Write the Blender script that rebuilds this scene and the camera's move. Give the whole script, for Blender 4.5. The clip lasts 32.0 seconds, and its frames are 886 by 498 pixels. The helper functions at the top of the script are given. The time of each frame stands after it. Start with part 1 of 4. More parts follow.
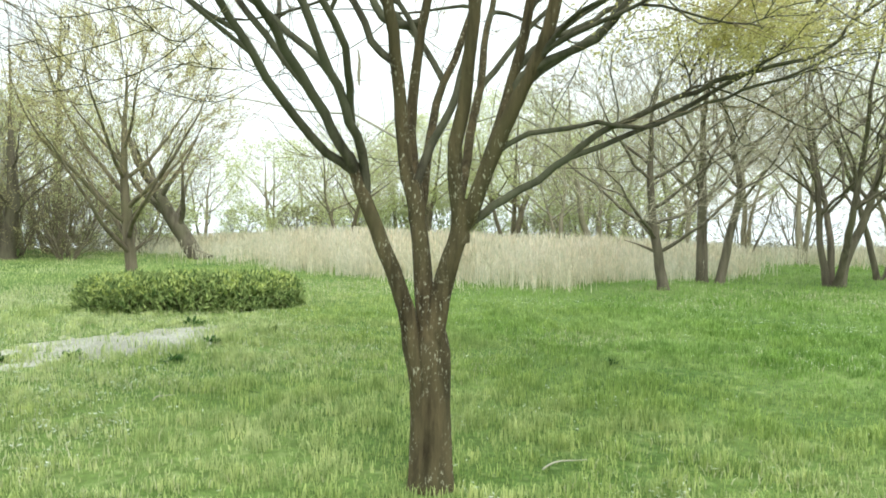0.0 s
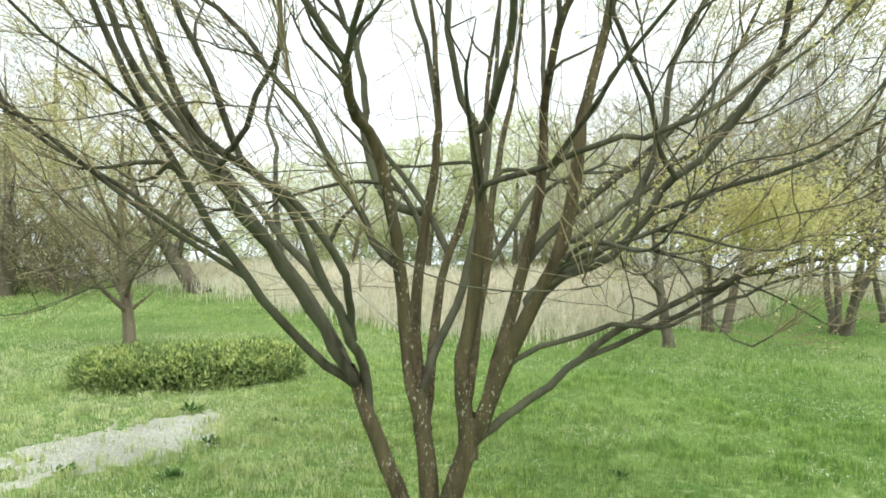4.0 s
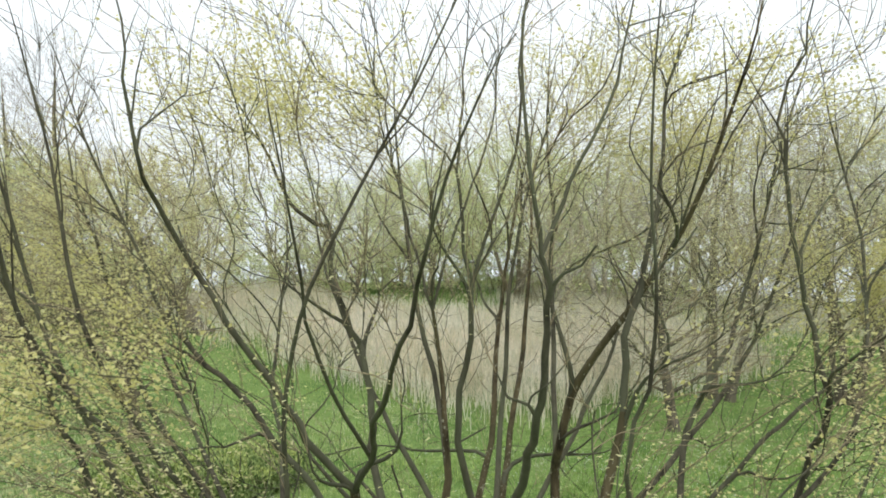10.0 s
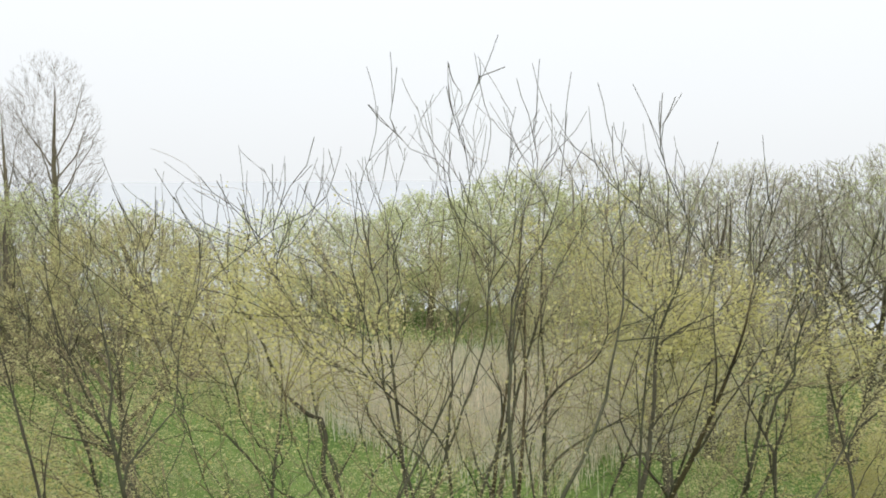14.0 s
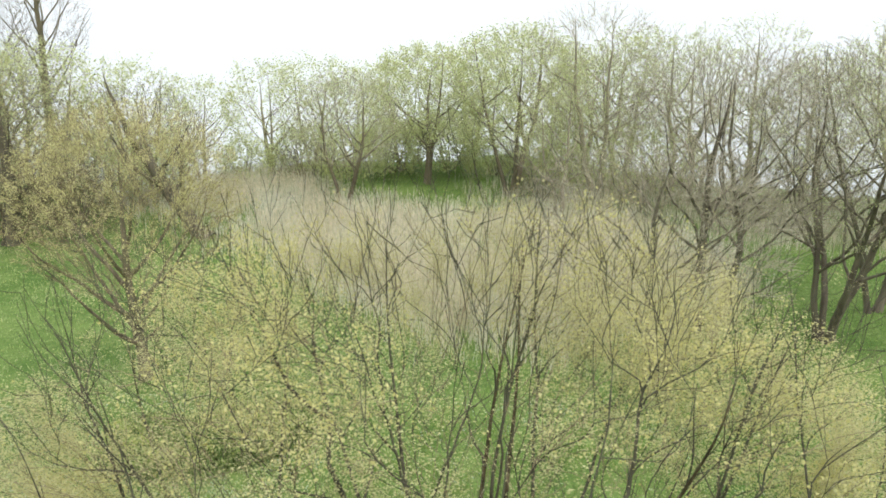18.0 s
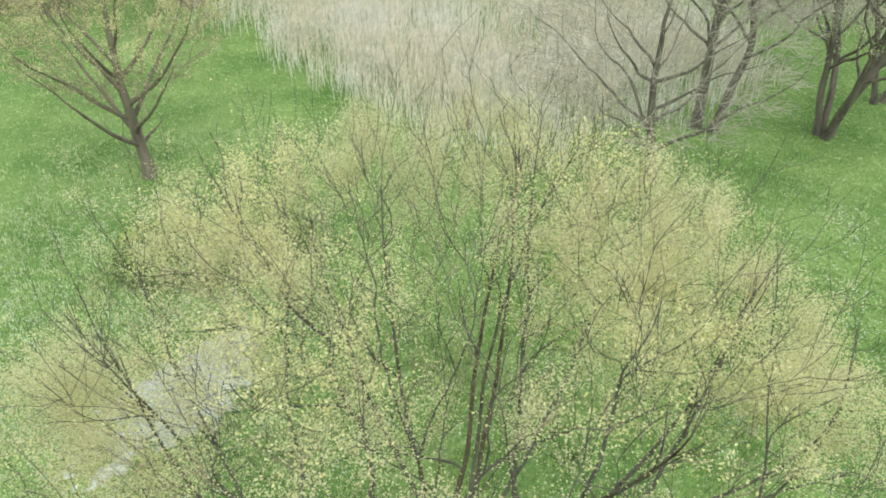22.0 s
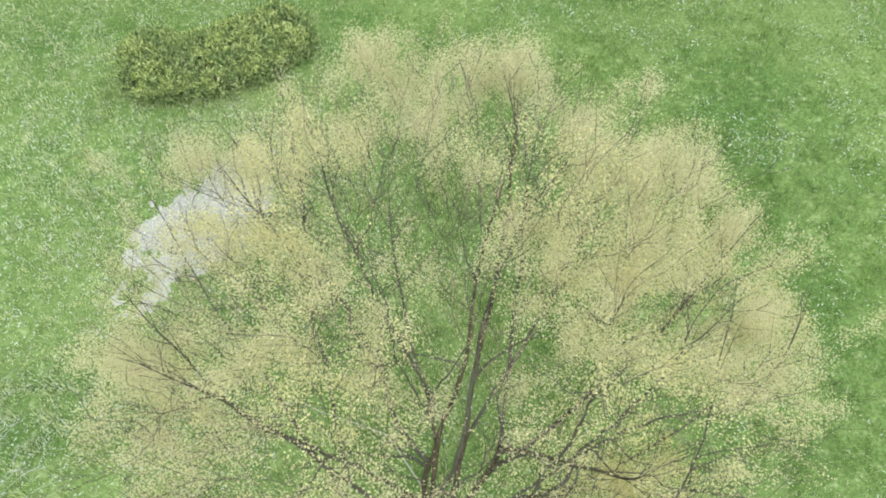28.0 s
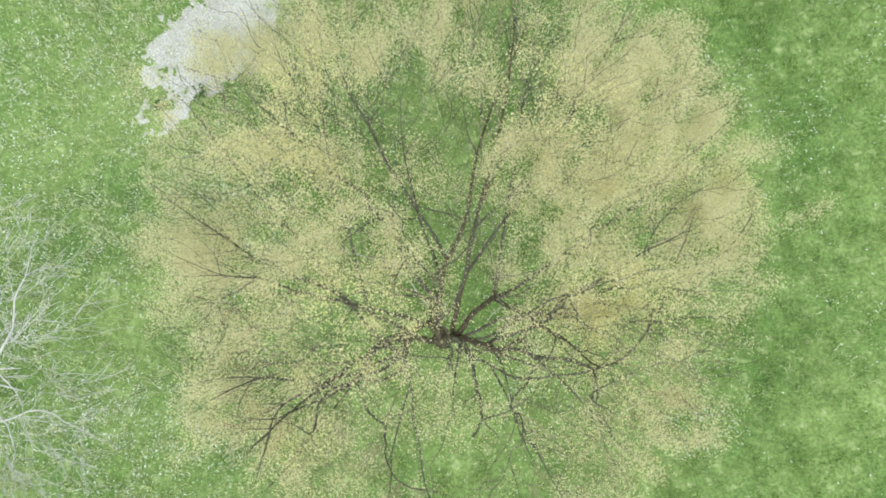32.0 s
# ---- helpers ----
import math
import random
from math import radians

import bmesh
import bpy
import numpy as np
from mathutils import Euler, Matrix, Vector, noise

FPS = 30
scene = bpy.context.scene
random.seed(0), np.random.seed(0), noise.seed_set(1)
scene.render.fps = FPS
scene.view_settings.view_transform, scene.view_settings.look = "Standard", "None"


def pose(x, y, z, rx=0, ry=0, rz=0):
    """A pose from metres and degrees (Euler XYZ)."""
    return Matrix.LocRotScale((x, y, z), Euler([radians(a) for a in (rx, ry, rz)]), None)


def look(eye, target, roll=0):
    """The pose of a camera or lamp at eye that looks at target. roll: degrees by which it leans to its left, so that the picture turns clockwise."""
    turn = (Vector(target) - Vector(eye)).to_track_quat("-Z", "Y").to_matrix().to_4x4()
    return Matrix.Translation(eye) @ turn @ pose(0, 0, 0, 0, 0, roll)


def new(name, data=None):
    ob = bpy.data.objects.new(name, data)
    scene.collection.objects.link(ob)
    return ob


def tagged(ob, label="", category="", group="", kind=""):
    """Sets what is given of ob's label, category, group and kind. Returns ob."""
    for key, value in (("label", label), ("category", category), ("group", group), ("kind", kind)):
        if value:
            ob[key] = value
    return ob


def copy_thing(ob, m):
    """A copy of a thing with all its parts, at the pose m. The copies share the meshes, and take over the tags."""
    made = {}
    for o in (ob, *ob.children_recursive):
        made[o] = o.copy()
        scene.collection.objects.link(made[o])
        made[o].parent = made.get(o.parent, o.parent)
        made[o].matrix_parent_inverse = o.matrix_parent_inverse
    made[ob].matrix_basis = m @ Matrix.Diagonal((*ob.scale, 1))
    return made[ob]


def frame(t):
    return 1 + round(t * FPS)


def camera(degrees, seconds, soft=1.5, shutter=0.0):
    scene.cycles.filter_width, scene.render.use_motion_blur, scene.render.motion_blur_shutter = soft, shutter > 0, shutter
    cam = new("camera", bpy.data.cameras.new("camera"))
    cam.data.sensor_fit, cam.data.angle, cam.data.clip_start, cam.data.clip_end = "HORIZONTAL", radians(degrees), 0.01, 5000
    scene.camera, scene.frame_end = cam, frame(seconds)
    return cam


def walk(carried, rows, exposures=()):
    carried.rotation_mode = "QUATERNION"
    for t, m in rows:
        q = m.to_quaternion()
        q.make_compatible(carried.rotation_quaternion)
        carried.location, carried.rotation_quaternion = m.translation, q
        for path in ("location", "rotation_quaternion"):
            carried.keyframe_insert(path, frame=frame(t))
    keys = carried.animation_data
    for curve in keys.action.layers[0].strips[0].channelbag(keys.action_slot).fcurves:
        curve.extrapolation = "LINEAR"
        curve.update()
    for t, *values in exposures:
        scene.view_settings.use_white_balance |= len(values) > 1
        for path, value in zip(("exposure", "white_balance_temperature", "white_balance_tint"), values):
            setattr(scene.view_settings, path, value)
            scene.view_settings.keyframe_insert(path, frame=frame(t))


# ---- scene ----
# ---------------------------------------------------------------- camera: a drone that rises before a tree and tips down over it
cam = camera(57.5, 32.0, soft=1.8)
# seconds, x, y, z, yaw, pitch, lean
PATH = [
    (0.0, 0.125, -5.000, 1.733, 0.85, -2.70, -0.36),
    (0.5, 0.119, -4.945, 1.878, 0.85, -2.76, -0.29),
    (1.0, 0.113, -4.890, 2.026, 0.86, -2.80, -0.23),
    (2.0, 0.102, -4.790, 2.334, 0.87, -2.90, -0.13),
    (3.0, 0.094, -4.720, 2.654, 0.87, -3.03, -0.06),
    (3.5, 0.088, -4.694, 2.824, 0.86, -3.05, -0.03),
    (4.0, 0.080, -4.674, 3.004, 0.86, -3.08, -0.01),
    (5.0, 0.061, -4.641, 3.394, 0.85, -3.20, 0.04),
    (6.0, 0.046, -4.590, 3.831, 0.85, -3.49, 0.09),
    (6.5, 0.041, -4.554, 4.062, 0.85, -3.83, 0.12),
    (7.0, 0.034, -4.514, 4.283, 0.86, -4.14, 0.15),
    (8.0, 0.026, -4.435, 4.669, 0.90, -4.54, 0.24),
    (9.0, 0.028, -4.394, 5.006, 0.95, -4.79, 0.34),
    (10.0, 0.040, -4.406, 5.347, 1.00, -5.21, 0.43),
    (11.0, 0.057, -4.422, 5.685, 1.04, -5.46, 0.49),
    (12.0, 0.075, -4.402, 6.029, 1.06, -5.45, 0.48),
    (13.0, 0.092, -4.346, 6.362, 1.06, -5.21, 0.42),
    (14.0, 0.099, -4.284, 6.674, 1.02, -4.96, 0.34),
    (14.5, 0.096, -4.270, 6.829, 1.00, -4.96, 0.31),
    (15.0, 0.091, -4.264, 6.983, 0.98, -5.59, 0.27),
    (16.0, 0.081, -4.260, 7.298, 0.95, -8.41, 0.17),
    (16.5, 0.081, -4.251, 7.465, 0.94, -10.43, 0.12),
    (17.0, 0.086, -4.231, 7.641, 0.93, -12.74, 0.05),
    (18.0, 0.102, -4.144, 8.006, 0.91, -17.39, -0.10),
    (19.0, 0.111, -4.013, 8.363, 0.90, -22.14, -0.22),
    (20.0, 0.118, -3.858, 8.703, 0.88, -26.71, -0.31),
    (21.0, 0.122, -3.691, 9.031, 0.88, -31.22, -0.37),
    (22.0, 0.132, -3.509, 9.381, 0.92, -36.32, -0.39),
    (23.0, 0.141, -3.314, 9.742, 0.95, -41.15, -0.33),
    (24.0, 0.151, -3.102, 10.065, 0.97, -45.60, -0.24),
    (25.0, 0.154, -2.896, 10.407, 1.00, -49.28, -0.16),
    (25.5, 0.150, -2.787, 10.597, 1.01, -50.90, -0.13),
    (26.0, 0.141, -2.664, 10.800, 1.02, -52.37, -0.09),
    (27.0, 0.119, -2.384, 11.229, 1.04, -55.44, -0.01),
    (27.5, 0.108, -2.230, 11.447, 1.05, -57.31, 0.04),
    (28.0, 0.097, -2.068, 11.664, 1.07, -59.59, 0.09),
    (29.0, 0.084, -1.749, 12.097, 1.13, -65.20, 0.21),
    (30.0, 0.069, -1.425, 12.519, 1.23, -71.28, 0.34),
    (31.0, 0.055, -1.102, 12.944, 1.33, -76.25, 0.48),
    (31.5, 0.040, -0.939, 13.166, 1.39, -78.40, 0.54),
    (32.0, 0.026, -0.771, 13.400, 1.45, -80.32, 0.61),
]
walk(cam, [(t, pose(x, y, z, 90 + p, 0, w) @ pose(0, 0, 0, 0, 0, -r)) for t, x, y, z, w, p, r in PATH],
     exposures=((0.0, 0.84, 6550, 3), (3.0, 0.88, 6550, 5), (6.0, 0.76, 6480, 8), (9.0, 0.55, 6450, 10), (14.0, 0.18, 6700, 13), (17.0, 0.40, 6640, 12), (18.0, 0.53, 6620, 11), (21.0, 0.72, 6200, 7), (24.0, 0.88, 6050, 11), (32.0, 0.88, 6050, 14)))

# ---------------------------------------------------------------- light: bright overcast
world = bpy.data.worlds.new("overcast_sky")
scene.world = world
world.use_nodes = True
wn, wl = world.node_tree.nodes, world.node_tree.links
sky = wn.new("ShaderNodeTexSky")
sky.sky_type, sky.sun_disc = "NISHITA", False
sky.sun_elevation, sky.sun_rotation = radians(50), radians(200)
sky.air_density, sky.dust_density = 1.0, 4.0
cloud = wn.new("ShaderNodeMixRGB")
cloud.inputs[0].default_value = 0.93
way_up = wn.new("ShaderNodeTexCoord")
height = wn.new("ShaderNodeSeparateXYZ")
wl.new(way_up.outputs["Generated"], height.inputs[0])
dome = wn.new("ShaderNodeMapRange")
dome.inputs[1].default_value, dome.inputs[2].default_value = 0.0, 1.0
dome.inputs[3].default_value, dome.inputs[4].default_value = 8.9, 13.4
wl.new(height.outputs[2], dome.inputs[0])
tone = wn.new("ShaderNodeMixRGB")
tone.blend_type = "MULTIPLY"
tone.inputs[0].default_value = 1.0
tone.inputs[2].default_value = (0.90, 0.965, 1.0, 1)
wl.new(dome.outputs[0], tone.inputs[1])
wl.new(tone.outputs[0], cloud.inputs[2])
wl.new(sky.outputs[0], cloud.inputs[1])
wl.new(cloud.outputs[0], wn["Background"].inputs[0])
wn["Background"].inputs[1].default_value = 0.1
sun_data = bpy.data.lights.new("sun", "SUN")
sun_data.energy, sun_data.angle, sun_data.color = 1.1, radians(25), (1.0, 0.97, 0.92)
sun = new("sun", sun_data)
sun.matrix_world = look((10, -25, 40), (0, 0, 0))


# ---------------------------------------------------------------- materials
def shader(name):
    m = bpy.data.materials.new(name)
    m.use_nodes = True
    return m, m.node_tree.nodes, m.node_tree.links, m.node_tree.nodes["Principled BSDF"]


def ramp(nodes, stops):
    r = nodes.new("ShaderNodeValToRGB")
    e = r.color_ramp.elements
    while len(e) < len(stops):
        e.new(0.5)
    for el, (at, col) in zip(e, stops):
        el.position, el.color = at, (*col, 1)
    return r


def speckle(nodes, links, scale, detail=4, stretch=None, rough=0.6):
    tc = nodes.new("ShaderNodeTexCoord")
    n = nodes.new("ShaderNodeTexNoise")
    n.inputs["Scale"].default_value, n.inputs["Detail"].default_value, n.inputs["Roughness"].default_value = scale, detail, rough
    src = tc.outputs["Object"]
    if stretch:
        mp = nodes.new("ShaderNodeMapping")
        mp.inputs["Scale"].default_value = stretch
        links.new(src, mp.inputs[0])
        src = mp.outputs[0]
    links.new(src, n.inputs["Vector"])
    return n


def mixed(nodes, links, kind, fac, a, b):
    m = nodes.new("ShaderNodeMixRGB")
    m.blend_type = kind
    for slot, v in zip(m.inputs, (fac, a, b)):
        if isinstance(v, (int, float)):
            slot.default_value = v
        elif isinstance(v, tuple):
            slot.default_value = (*v, 1)
        else:
            links.new(v, slot)
    return m.outputs[0]


def bark(name, dark, light, moss, lichen=0.0, scale=9.0):
    m, n, l, p = shader(name)
    grain = speckle(n, l, scale, 7, (1, 1, 0.14), 0.68)
    c = ramp(n, [(0.36, dark), (0.64, light)])
    l.new(grain.outputs[0], c.inputs[0])
    wide = speckle(n, l, 1.3, 3)
    wr = ramp(n, [(0.42, (0, 0, 0)), (0.66, (0.85, 0.85, 0.85))])
    l.new(wide.outputs[0], wr.inputs[0])
    col = mixed(n, l, "MIX", wr.outputs[0], c.outputs[0], moss)
    if lichen:
        spots = speckle(n, l, 62, 3, (1, 1, 0.45), 0.6)
        sr = ramp(n, [(1 - lichen - 0.02, (0, 0, 0)), (1 - lichen + 0.03, (0.9, 0.9, 0.9))])
        l.new(spots.outputs[0], sr.inputs[0])
        area = speckle(n, l, 3.0, 2)
        ar = ramp(n, [(0.42, (0, 0, 0)), (0.56, (1, 1, 1))])
        l.new(area.outputs[0], ar.inputs[0])
        both = mixed(n, l, "MULTIPLY", 1.0, sr.outputs[0], ar.outputs[0])
        col = mixed(n, l, "MIX", both, col, (0.36, 0.35, 0.26))
    l.new(col, p.inputs["Base Color"])
    p.inputs["Roughness"].default_value = 0.9
    p.inputs["Specular IOR Level"].default_value = 0.2
    b = n.new("ShaderNodeBump")
    b.inputs["Strength"].default_value, b.inputs["Distance"].default_value = 0.6, 0.012
    l.new(grain.outputs[0], b.inputs["Height"])
    l.new(b.outputs[0], p.inputs["Normal"])
    return m


def side_tone(n, l, col):
    """Deeper green towards +x and +y, paler towards -x, with an uneven change between."""
    tc = n.new("ShaderNodeTexCoord")
    dot = n.new("ShaderNodeVectorMath")
    dot.operation = "DOT_PRODUCT"
    l.new(tc.outputs["Object"], dot.inputs[0])
    dot.inputs[1].default_value = (0.062, 0.022, 0)
    wide = speckle(n, l, 0.22, 2)
    add = n.new("ShaderNodeMath")
    l.new(dot.outputs["Value"], add.inputs[0])
    l.new(wide.outputs[0], add.inputs[1])
    r = ramp(n, [(0.22, (1.34, 1.22, 1.62)), (0.56, (1.05, 1.03, 1.04)), (0.86, (0.66, 0.82, 0.62))])
    l.new(add.outputs[0], r.inputs[0])
    return mixed(n, l, "MULTIPLY", 1.0, col, r.outputs[0])


def foliage(name, dark, light, patch=None, patch_scale=0.6, glow=0.35, rough=0.7, mottle=0.8, lush=False):
    """Thin leaves or blades: colour by piece and by patch, some light passing through."""
    m, n, l, p = shader(name)
    g = n.new("ShaderNodeNewGeometry")
    c = ramp(n, [(0.0, dark), (1.0, light)])
    l.new(g.outputs["Random Per Island"], c.inputs[0])
    col = c.outputs[0]
    if patch:
        w = speckle(n, l, patch_scale, 3)
        wr = ramp(n, [(0.42, (0, 0, 0)), (0.62, (0.8, 0.8, 0.8))])
        l.new(w.outputs[0], wr.inputs[0])
        col = mixed(n, l, "MIX", wr.outputs[0], col, patch)
        w = speckle(n, l, patch_scale * 3.1, 4)
        wr = ramp(n, [(0.34, (0.62, 0.70, 0.58)), (0.60, (1, 1, 1))])
        l.new(w.outputs[0], wr.inputs[0])
        col = mixed(n, l, "MULTIPLY", mottle, col, wr.outputs[0])
        w = speckle(n, l, patch_scale * 10, 3)
        wr = ramp(n, [(0.37, (0.34, 0.47, 0.31)), (0.52, (0.95, 0.97, 0.95)), (0.66, (1.38, 1.28, 1.28))])
        l.new(w.outputs[0], wr.inputs[0])
        col = mixed(n, l, "MULTIPLY", mottle, col, wr.outputs[0])
    if lush:
        col = side_tone(n, l, col)
    l.new(col, p.inputs["Base Color"])
    p.inputs["Roughness"].default_value = rough
    p.inputs["Specular IOR Level"].default_value = 0.2
    t = n.new("ShaderNodeBsdfTranslucent")
    l.new(col, t.inputs[0])
    mx = n.new("ShaderNodeMixShader")
    mx.inputs[0].default_value = glow
    l.new(p.outputs[0], mx.inputs[1])
    l.new(t.outputs[0], mx.inputs[2])
    l.new(mx.outputs[0], n["Material Output"].inputs[0])
    return m


def soil(name, a, b, fleck, scale, bump=0.03):
    m, n, l, p = shader(name)
    w = speckle(n, l, 0.45, 5)
    wr = ramp(n, [(0.35, a), (0.65, b)])
    l.new(w.outputs[0], wr.inputs[0])
    f = speckle(n, l, scale, 5, None, 0.7)
    fr = ramp(n, [(0.42, (0.25, 0.25, 0.25)), (0.62, (1, 1, 1))])
    l.new(f.outputs[0], fr.inputs[0])
    col = mixed(n, l, "MULTIPLY", 0.55, wr.outputs[0], fr.outputs[0])
    f2 = speckle(n, l, scale * 0.37, 4)
    f2r = ramp(n, [(0.55, (0, 0, 0)), (0.72, (0.6, 0.6, 0.6))])
    l.new(f2.outputs[0], f2r.inputs[0])
    col = mixed(n, l, "MIX", f2r.outputs[0], col, fleck)
    l.new(col, p.inputs["Base Color"])
    p.inputs["Roughness"].default_value = 0.95
    p.inputs["Specular IOR Level"].default_value = 0.1
    bp = n.new("ShaderNodeBump")
    bp.inputs["Strength"].default_value, bp.inputs["Distance"].default_value = 0.8, bump
    l.new(f.outputs[0], bp.inputs["Height"])
    l.new(bp.outputs[0], p.inputs["Normal"])
    return m


BARK_MAIN = bark("bark_olive_brown", (0.026, 0.020, 0.011), (0.125, 0.098, 0.054), (0.080, 0.072, 0.036), 0.385, 14)
# Smooth olive limb bark; its grey-green cast paints in sky reflected off upper limbs.
BARK_LIMB = bark("bark_smooth_olive_sky_tint", (0.028, 0.025, 0.017), (0.112, 0.103, 0.072), (0.098, 0.104, 0.064), 0.0, 14)
BARK_DARK = bark("bark_dark_brown", (0.058, 0.049, 0.036), (0.175, 0.150, 0.112), (0.125, 0.118, 0.075), 0.0, 7)
BARK_TIP = bark("bark_tan_twig", (0.17, 0.13, 0.085), (0.36, 0.29, 0.19), (0.30, 0.26, 0.15))
BARK_BROWN = bark("bark_brown", (0.09, 0.074, 0.052), (0.22, 0.185, 0.13), (0.16, 0.15, 0.085), 0.0, 7)
# The two grey barks are paled: haze over far trees is put into their colour.
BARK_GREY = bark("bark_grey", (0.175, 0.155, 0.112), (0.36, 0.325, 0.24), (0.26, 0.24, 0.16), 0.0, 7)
BARK_HAZE = bark("bark_twig_haze_paled", (0.26, 0.23, 0.17), (0.46, 0.415, 0.315), (0.36, 0.335, 0.24), 0.0, 7)
BARK_PALE = bark("bark_pale", (0.33, 0.33, 0.28), (0.52, 0.52, 0.46), (0.42, 0.42, 0.36), 0.0, 7)
BARK_DEAD = bark("bark_dead_wood", (0.30, 0.28, 0.23), (0.50, 0.47, 0.39), (0.40, 0.38, 0.30), 0.0, 12)
LEAF_YELLOW = foliage("young_leaf_yellow_green", (0.45, 0.427, 0.205), (0.67, 0.635, 0.37), None, 1, 0.55)
LEAF_BRIGHT = foliage("young_leaf_bright_yellow", (0.54, 0.505, 0.20), (0.78, 0.725, 0.38), None, 1, 0.5)
LEAF_TAN = foliage("young_leaf_tan", (0.47, 0.435, 0.20), (0.71, 0.66, 0.36), None, 1, 0.45)
LEAF_LIGHT = foliage("young_leaf_light_green", (0.42, 0.47, 0.20), (0.70, 0.73, 0.40), None, 1, 0.52)
LEAF_BUSH = foliage("shrub_leaf", (0.07, 0.13, 0.035), (0.42, 0.50, 0.19), None, 1, 0.25)
LEAF_SHOOT = foliage("young_shoot", (0.34, 0.42, 0.10), (0.64, 0.69, 0.28), None, 1, 0.35)
LEAF_WEED = foliage("weed_leaf", (0.03, 0.075, 0.018), (0.07, 0.15, 0.03), None, 1, 0.2)
GRASS = foliage("grass_blade", (0.215, 0.315, 0.082), (0.49, 0.578, 0.205), (0.50, 0.56, 0.26), 0.55, 0.36, 0.7, 0.6, True)
GRASS_PALE = foliage("dry_grass_blade", (0.40, 0.42, 0.22), (0.62, 0.62, 0.42), None, 1, 0.3)
PETAL_GLINT = foliage("white_petal_and_glint", (0.44, 0.51, 0.36), (0.72, 0.74, 0.65), None, 1, 0.3)
REED = foliage("dry_reed", (0.60, 0.52, 0.39), (0.88, 0.81, 0.66), (0.84, 0.79, 0.70), 0.5, 0.4, 0.7, 0.4)
GROUND = soil("meadow_soil", (0.10, 0.18, 0.042), (0.21, 0.30, 0.088), (0.35, 0.41, 0.18), 16)
SAND = soil("bare_sand", (0.34, 0.34, 0.275), (0.50, 0.50, 0.425), (0.34, 0.36, 0.25), 30, 0.004)
WATER, _n, _l, _p = shader("lake_water")
_p.inputs["Base Color"].default_value = (0.46, 0.49, 0.51, 1)
_p.inputs["Roughness"].default_value = 0.25
_w = speckle(_n, _l, 1.5, 3, (1, 3, 1))
_b = _n.new("ShaderNodeBump")
_b.inputs["Strength"].default_value, _b.inputs["Distance"].default_value = 0.15, 0.03
_l.new(_w.outputs[0], _b.inputs["Height"])
_l.new(_b.outputs[0], _p.inputs["Normal"])


# ---------------------------------------------------------------- mesh helpers
class Heap:
    """Gathers vertices and faces of many small pieces and turns them into one mesh."""

    def __init__(self):
        self.v, self.f, self.n = [], [], 0

    def add(self, verts, faces):
        self.v.append(np.asarray(verts, float))
        self.f.append(np.asarray(faces, int) + self.n)
        self.n += len(verts)

    def mesh(self, name, material, smooth=True):
        me = bpy.data.meshes.new(name)
        v = np.concatenate(self.v)
        loops = np.concatenate([f.ravel() for f in self.f])
        sizes = np.concatenate([np.full(len(f), f.shape[1]) for f in self.f])
        me.vertices.add(len(v))
        me.vertices.foreach_set("co", v.ravel())
        me.loops.add(len(loops))
        me.loops.foreach_set("vertex_index", loops.astype(np.int32))
        me.polygons.add(len(sizes))
        me.polygons.foreach_set("loop_start", (np.cumsum(sizes) - sizes).astype(np.int32))
        me.polygons.foreach_set("use_smooth", np.full(len(sizes), smooth))
        me.materials.append(material)
        me.update(calc_edges=True)
        return me


def part(name, heap, material, parent=None, label="", kind="", smooth=True):
    ob = new(name, heap.mesh(name, material, smooth))
    ob.parent = parent
    return tagged(ob, label, "", "", kind)


def thing(name, place, label, category, group="", kind=""):
    ob = new(name)
    ob.empty_display_size = 0.2
    ob.location = place
    return tagged(ob, label, category, group, kind)


def lattice(x, y, seed):
    """Smooth value noise from 0 to 1 over the plan."""
    x, y = np.asarray(x, float), np.asarray(y, float)
    xi, yi = np.floor(x).astype(int), np.floor(y).astype(int)
    u, v = x - xi, y - yi
    u, v = u * u * (3 - 2 * u), v * v * (3 - 2 * v)

    def h(a, b):
        k = (a * 374761393 + b * 668265263 + seed * 974711) & 0x7FFFFFFF
        k = ((k ^ (k >> 13)) * 1274126177) & 0x7FFFFFFF
        return ((k ^ (k >> 16)) & 0xFFFF) / 65535.0

    return (h(xi, yi) * (1 - u) + h(xi + 1, yi) * u) * (1 - v) + (h(xi, yi + 1) * (1 - u) + h(xi + 1, yi + 1) * u) * v


def tube(heap, pts, rad, sides, rough=0.0, rng=None):
    """A tapering branch along pts."""
    pts, rad = np.asarray(pts, float), np.asarray(rad, float)
    n = len(pts)
    tan = np.gradient(pts, axis=0)
    tan /= np.linalg.norm(tan, axis=1)[:, None] + 1e-9
    ref = np.array((1.0, 0, 0)) if abs(tan[0, 0]) < 0.8 else np.array((0, 1.0, 0))
    u = np.cross(tan, ref)
    u /= np.linalg.norm(u, axis=1)[:, None] + 1e-9
    w = np.cross(tan, u)
    a = np.arange(sides) * 2 * np.pi / sides
    r = rad[:, None] * np.ones(sides)
    if rough:
        flute = rng.normal(0, rough, sides)
        r = r * (1 + flute + rng.normal(0, rough * 0.5, (n, sides)))
    ring = pts[:, None] + r[..., None] * (np.cos(a)[None, :, None] * u[:, None] + np.sin(a)[None, :, None] * w[:, None])
    i, k = np.meshgrid(np.arange(n - 1), np.arange(sides), indexing="ij")
    k2 = (k + 1) % sides
    quads = np.stack([i * sides + k, i * sides + k2, (i + 1) * sides + k2, (i + 1) * sides + k], -1).reshape(-1, 4)
    heap.add(ring.reshape(-1, 3), quads)


